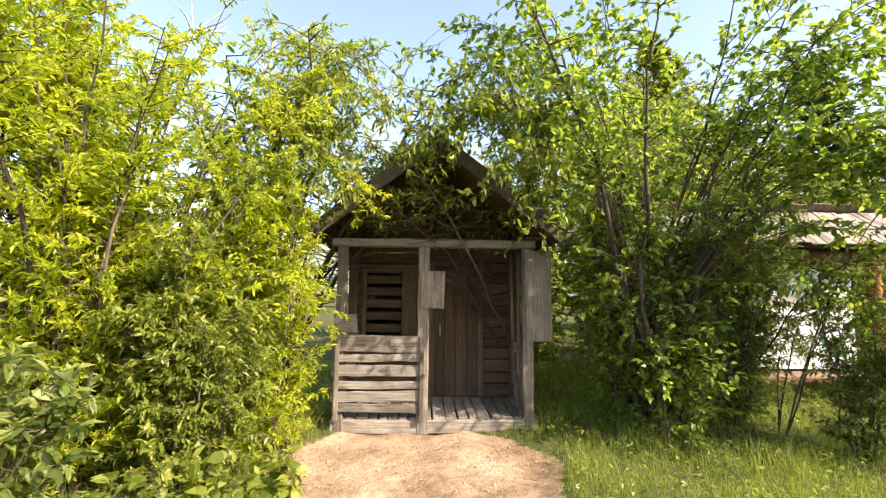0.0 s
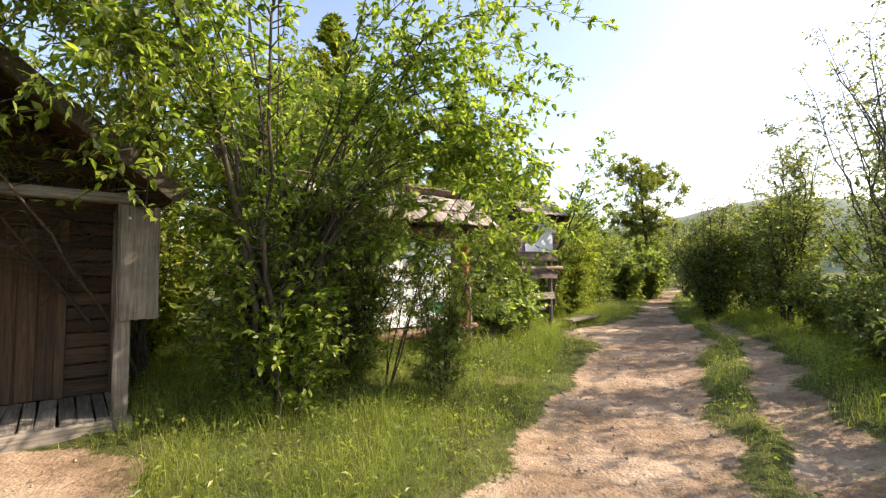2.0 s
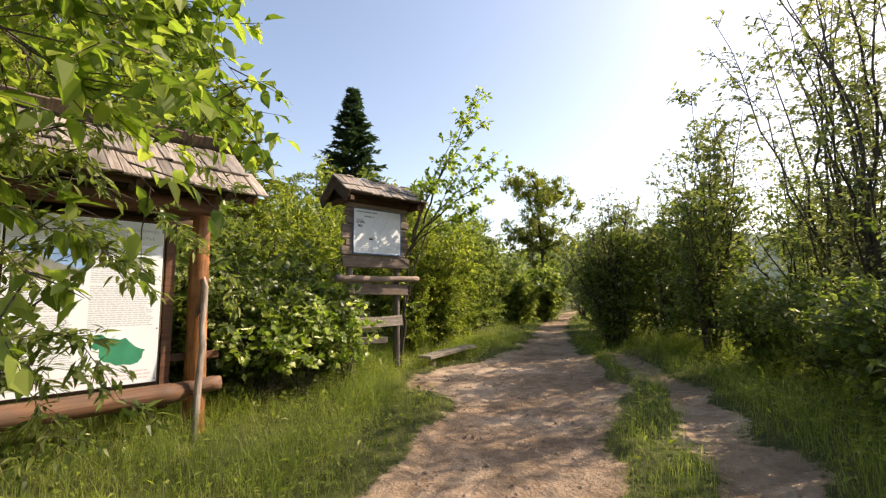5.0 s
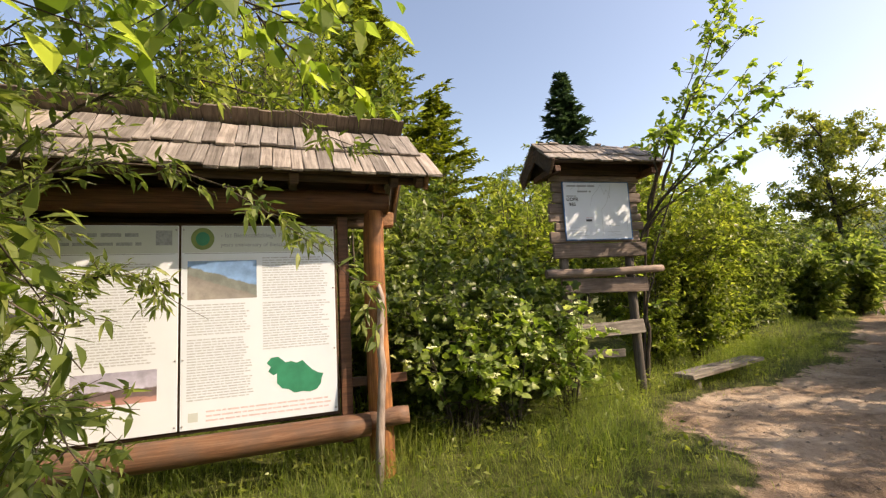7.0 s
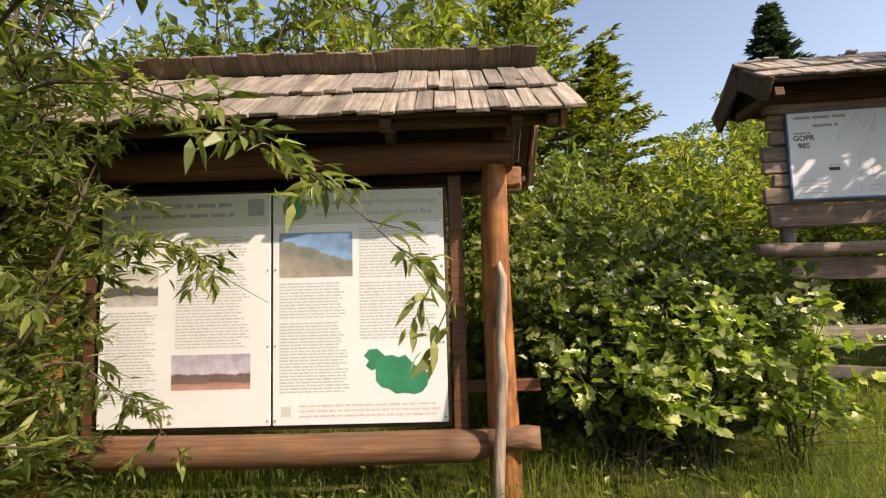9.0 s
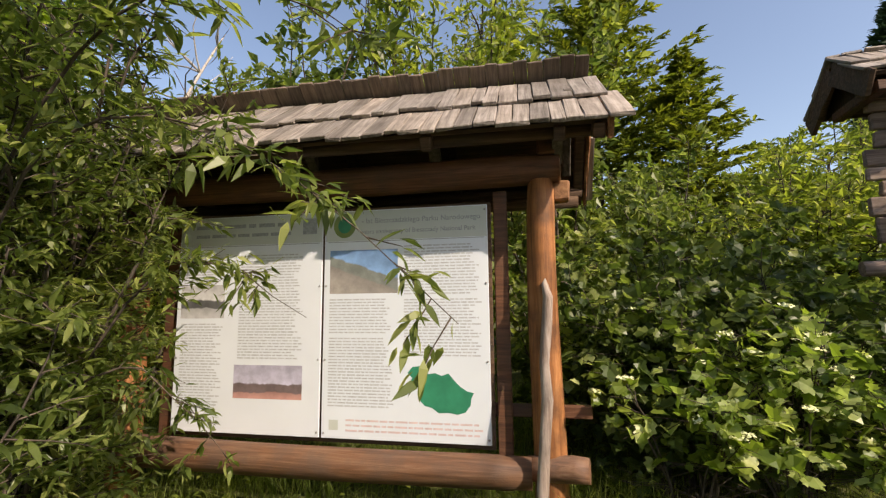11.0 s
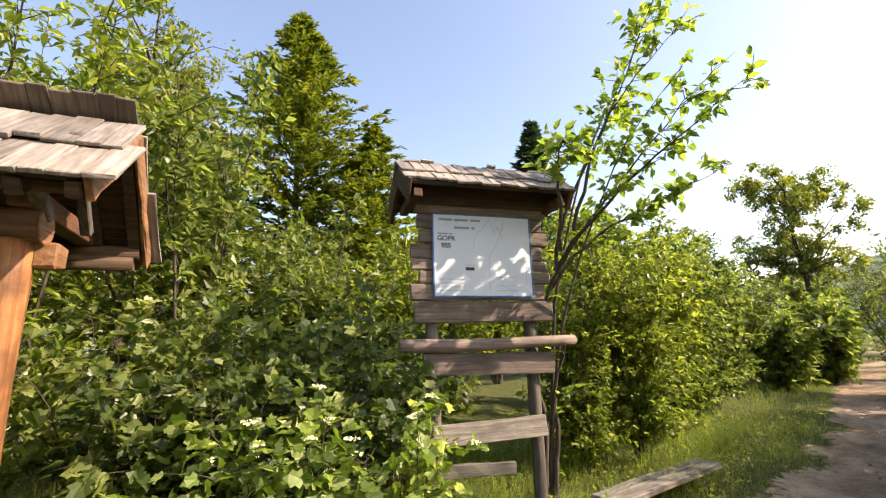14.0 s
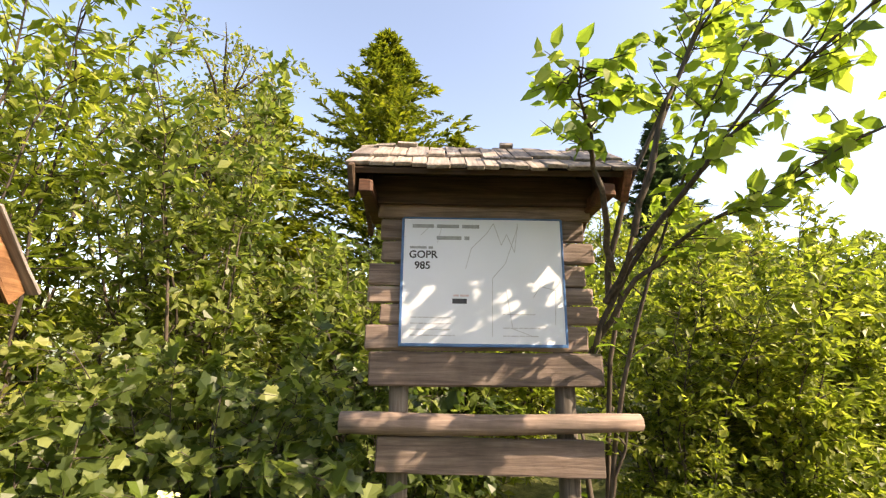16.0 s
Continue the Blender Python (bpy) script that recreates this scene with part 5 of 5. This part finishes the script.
# bushes along the track beyond
for n, (x, y, h, r) in enumerate(((4.8, 1.7, 3.1, 0.95), (5.7, 1.75, 3.5, 0.9), (6.8, 2.4, 3.6, 1.05), (8.2, 3.1, 3.8, 1.15), (9.8, 3.9, 4.0, 1.25), (12.0, 5.2, 4.0, 1.4), (15.2, 7.0, 3.6, 1.5), (8.0, 6.0, 4.2, 1.6), (20, 10.5, 4.2, 2.0), (26, 12.5, 5, 2.4), (24, 8.6, 4.0, 2.2), (34, 15, 6, 3), (13.8, 5.0, 2.4, 1.1), (16.4, 5.2, 2.6, 1.1), (19.0, 7.0, 2.8, 1.3))):
    plant("roadside_bush", "leafy bush along the track", "bush", x, y, h, r, 14, 50 if n < 3 else 38, 24 if n < 5 else 11, 0.066 + 0.013 * n, seed=60 + n, start=0.08, twig=0.5, group="bushes along the track", trunk=0.013, **(U if n < 3 else FAR))
tree("round_tree", "single round-crowned tree far along the track", 24.0, 9.4, 10.6, 2.0, 13000, 0.19, FARLEAF, 71)
# far side of the track
# the tall one at (1.7, -7.9) stays unseen, added to dapple the yard
for n, (x, y, h, r) in enumerate(((7.9, -2.9, 5.3, 1.3), (9.8, -1.9, 4.2, 1.5), (6.1, -5.0, 7.0, 1.4), (4.6, -6.3, 7.2, 1.5), (12.0, -0.4, 4.2, 1.7), (15.0, 1.2, 4.6, 1.9), (7.4, -4.7, 7.4, 1.5), (1.7, -7.9, 7.4, 1.6), (19, 3.4, 4.6, 2.2), (24, 5.5, 5.0, 2.6), (31, 9, 6, 3.2), (8.4, -0.85, 3.6, 0.95), (10.2, -0.2, 3.4, 1.0), (12.4, 1.0, 3.6, 1.1), (15.2, 2.4, 3.8, 1.2), (19, 4.6, 4.4, 1.4), (6.9, -3.0, 3.6, 0.8), (10.5, -4.0, 5.0, 2.0))):
    plant("track_shrub", "tall airy grey-green shrub on the bank of the track", "bush", x, y, h, r, 13, 36, 22 if n in (0, 3) else 13, 0.09, seed=80 + n, start=0.10, twig=0.7, group="shrubs on the far bank", trunk=0.03, **(S if n < 12 else FAR))


for n, (x, y, h, r) in enumerate(((8.3, -1.05, 2.9, 0.75), (9.5, -0.55, 3.1, 0.8), (10.9, 0.1, 3.3, 0.85), (12.5, 0.8, 3.6, 0.95), (14.6, 1.7, 3.8, 1.1), (9.2, -1.7, 3.4, 0.9))):
    plant("shade_bush", "dense dark bush overhanging the shaded track", "bush", x, y, h, r, 12, 34, 14, 0.10, seed=170 + n, start=0.04, twig=0.5, trunk=0.02, group="dense bushes by the shaded track", **FAR)


# taller trees closing the far side and the horizon
belt = [tree("alder", "leafy tree in the wood beyond the track", 15.0, -9.5, 6.4, 1.9, 2200, 0.31, BUSH, 91, "wood beyond", False),
        tree("alder", "leafy tree in the wood beyond the track", 10.5, -11.0, 6.0, 1.8, 2200, 0.31, SILVER, 92, "wood beyond", False),
        tree("alder", "pale leafy tree in the wood beyond the track", 13.5, 11.5, 7.0, 2.2, 2200, 0.32, FARLEAF, 93, "wood beyond", False)]
rng = random.Random(17)
for k in range(46):
    a = radians(-165 + 300 * k / 45)
    r = rng.uniform(26, 60)
    x, y = -math.sin(a) * r, math.cos(a) * r
    if abs(y - float(track_y(x))) < 3.5 or (x - 23) ** 2 + (y - 28) ** 2 < 20:
        continue
    t = copy_thing(belt[k % 3], pose(x, y, stand(x, y), 0, 0, rng.uniform(0, 360)))
    t.scale = [rng.uniform(0.9, 1.35)] * 3
# darker leaf colour again, standing for the shade low down by the hut
plant("willow_bush", "low willow bush, its green darkened as in shade, at the corner of the hut", "bush", -7.85, -2.75, 2.0, 0.6, 20, 30, 40, 0.066, seed=143, start=0.04, twig=0.42, trunk=0.012, foot=0.5, group="willows", leaf="quad", width=0.36, material=WILLOW)
plant("willow_bush", "tall narrow willow bush against the corner of the hut", "bush", -7.6, -2.15, 3.4, 0.6, 20, 44, 40, 0.068, seed=144, start=0.05, twig=0.45, trunk=0.014, foot=0.4, group="willows", **W)
# weeds and young willow also coloured darker for that shade
plant("burdock", "low broad-leaved weeds at the foot of the willow", "weeds", -7.15, -3.1, 0.5, 0.35, 10, 9, 6, 0.11, seed=140, start=0.1, twig=0.22, trunk=0.006, group="tall weeds", leaf="oval", width=0.6, material=WILLOW)
plant("willow_bush", "broad-leaved young willow at the foot of the tall bush", "bush", -8.35, -4.35, 1.5, 0.75, 16, 24, 15, 0.095, seed=142, start=0.05, twig=0.4, trunk=0.012, group="willows", leaf="oval", width=0.42, material=BUSH)
plant("burdock", "low broad-leaved weeds at the foot of the willow", "weeds", -7.6, -3.5, 0.6, 0.4, 10, 9, 6, 0.11, seed=141, start=0.1, twig=0.22, trunk=0.006, group="tall weeds", leaf="oval", width=0.6, material=WILLOW)
for n, (x, y, h, r) in enumerate(((3.6, -5.1, 1.3, 0.7), (4.9, -4.6, 1.5, 0.8), (2.3, -5.5, 1.2, 0.7), (6.0, -3.9, 1.5, 0.8), (0.9, -6.2, 1.2, 0.7), (5.2, -5.8, 2.6, 1.1), (3.4, -6.6, 2.6, 1.1), (6.6, -5.9, 3.4, 1.2), (2.2, -7.0, 2.8, 1.1))):
    plant("bank_bush", "low leafy bush on the shaded bank", "bush", x, y, h, r, 12, 26, 14, 0.08, seed=150 + n, start=0.08, twig=0.4, trunk=0.012, group="low bushes on the bank", leaf="oval", width=0.5, material=BUSH)


def dead_tree():
    """A bare pale tree behind the hut."""
    rng = np.random.default_rng(3)
    t = thing("dead_tree", pose(-10.6, 5.2, stand(-10.6, 5.2)), "bare pale dead tree standing behind the hut", "tree")
    for k in range(4):
        lean = np.array([rng.uniform(-0.25, 0.3), rng.uniform(-0.2, 0.2), 1.0])
        stem = bend((0.1 * k, 0, -0.1), lean, 9.5, 12, rng, 0.05, -0.01)
        v, f = tubes([(stem, np.linspace(0.11, 0.015, 12))], 8)
        arrays("stem", v, f, PALE_BARK, t, True)
        for i in range(26):
            j = rng.integers(3, 11)
            d = rng.normal(0, 1, 3) * np.array([1, 1, 0.3]) + np.array([0, 0, 0.9])
            limb = bend(stem[j], d, rng.uniform(0.8, 2.2), 6, rng, 0.14, -0.02)
            v, f = tubes([(limb, np.linspace(0.025, 0.006, 6))], 5)
            arrays("limb", v, f, PALE_BARK, t, True)


dead_tree()


# ---- grass ----
def grass():
    rng = np.random.default_rng(5)
    n = 400000
    x = np.concatenate([np.repeat(rng.uniform(-9.5, 9, n // 5), 5)[:n], rng.uniform(9, 26, n // 6)])
    y = np.concatenate([np.repeat(rng.uniform(-8, 3.2, n // 5), 5)[:n], track_y(x[n // 5 * 5:]) + rng.normal(0, 2.2, n // 6)])
    b = bare(x, y)
    inside = (x > -7.4) & (x < -4.7) & (y > -1.15)
    clump = 0.5 + 0.5 * np.sin(x * 3.1 + np.sin(y * 2.3)) * np.sin(y * 3.7 + 1)
    x, y = x + rng.normal(0, 0.05, len(x)), y + rng.normal(0, 0.05, len(x))
    keep = (b < 0.12 + 0.85 * np.repeat(rng.random(len(x) // 3 + 1), 3)[:len(x)] ** 2.2) & ~inside & (rng.random(len(x)) < 0.6 + 0.4 * clump)
    x, y, b, clump = x[keep], y[keep], b[keep], clump[keep]
    m = len(x)
    z = land_z(x, y) - 0.05 * b - 0.01
    h = (0.06 + 0.34 * rng.random(m) ** 1.4) * (0.5 + 0.95 * clump) * (1 - 0.65 * np.clip(b * 2, 0, 1))
    near = np.abs((y - track_y(x)) * 0.87) < 1.25
    h = np.where(near, h * 0.6, h)
    a = rng.uniform(0, 2 * np.pi, m)
    lean = rng.uniform(0.05, 1.25, m) * h
    w = rng.uniform(0.0008, 0.0020, m)
    d = np.stack([np.cos(a), np.sin(a)], -1)
    s = np.stack([-np.sin(a), np.cos(a)], -1)
    def pt(u, side):
        xy = np.stack([x, y], -1) + d * (lean * u ** 2)[:, None] + s * (side * w)[:, None]
        return np.concatenate([xy, (z + h * u * (1 - 0.25 * u * lean / h))[:, None]], -1)
    v = np.stack([pt(0, 0), pt(0.5, 1), pt(1.0, 0), pt(0.5, -1)], 1)
    f = np.arange(m * 4).reshape(-1, 4)
    tagged(arrays("grass", v.reshape(-1, 3), f, GRASS), "long lush green grass along the track", "grass", kind="stuff")


grass()


def herbs():
    """Low broad-leaved weeds in the verge and along the far bank."""
    rng = np.random.default_rng(9)
    n = 60000
    x, y = rng.uniform(-9.5, 10, n), rng.uniform(-8, 2.5, n)
    off = (y - track_y(x)) * 0.87
    keep = (bare(x, y) < 0.1) & ((off < -2.2) | (rng.random(n) < 0.42)) & ~((x > -7.4) & (x < -4.7) & (y > -1.15))
    x, y, off = x[keep], y[keep], off[keep]
    m = len(x)
    h = rng.uniform(0.02, 0.30, m) * np.where(off < -2.2, np.clip((-off - 1.6) * 0.9, 0.5, 2.2), 0.8)
    at = np.stack([x, y, land_z(x, y) + h], -1)
    way = unit(rng.normal(0, 1, (m, 3)) * np.array([1, 1, 0.4]))
    up = unit(rng.normal(0, 0.4, (m, 3)) + np.array([0, 0, 1.0]))
    v, f = leaf_arrays(at, way, up, 0.06, 0.5, "quad", rng)
    tagged(arrays("weeds", v, f, WILLOW), "low broad-leaved weeds in the verge", "weeds", kind="stuff")


herbs()


def pebbles():
    """Small stones and clods trodden into the bare earth."""
    rng = np.random.default_rng(21)
    n = 60000
    x, y = rng.uniform(-9, 14, n), rng.uniform(-8, 4, n)
    keep = bare(x, y) > 0.45 + 0.5 * rng.random(n)
    x, y = x[keep][:5000], y[keep][:5000]
    m = len(x)
    r = 0.004 + 0.02 * rng.random(m) ** 4
    octa = np.array([(1, 0, 0), (0.3, 0.9, 0.1), (-0.8, 0.5, 0), (-0.7, -0.7, 0.05), (0.4, -0.9, 0), (0.1, 0.1, 0.7), (0, 0, -0.6)], float)
    a = rng.uniform(0, 2 * np.pi, m)
    p = octa[None] * rng.uniform(0.7, 1.3, (m, 7, 1)) * r[:, None, None]
    c, s = np.cos(a)[:, None], np.sin(a)[:, None]
    v = np.stack([p[..., 0] * c - p[..., 1] * s + x[:, None], p[..., 0] * s + p[..., 1] * c + y[:, None], p[..., 2] + (land_z(x, y) - 0.05 * bare(x, y) + 0.002)[:, None]], -1)
    tri = np.array([f for k in range(5) for f in ((k, (k + 1) % 5, 5), ((k + 1) % 5, k, 6))])
    f = (tri[None] + 7 * np.arange(m)[:, None, None]).reshape(-1, 3)
    tagged(arrays("pebbles", v.reshape(-1, 3), f, STONE), "small brown stones and clods on the track", "pebbles", kind="stuff")


pebbles()
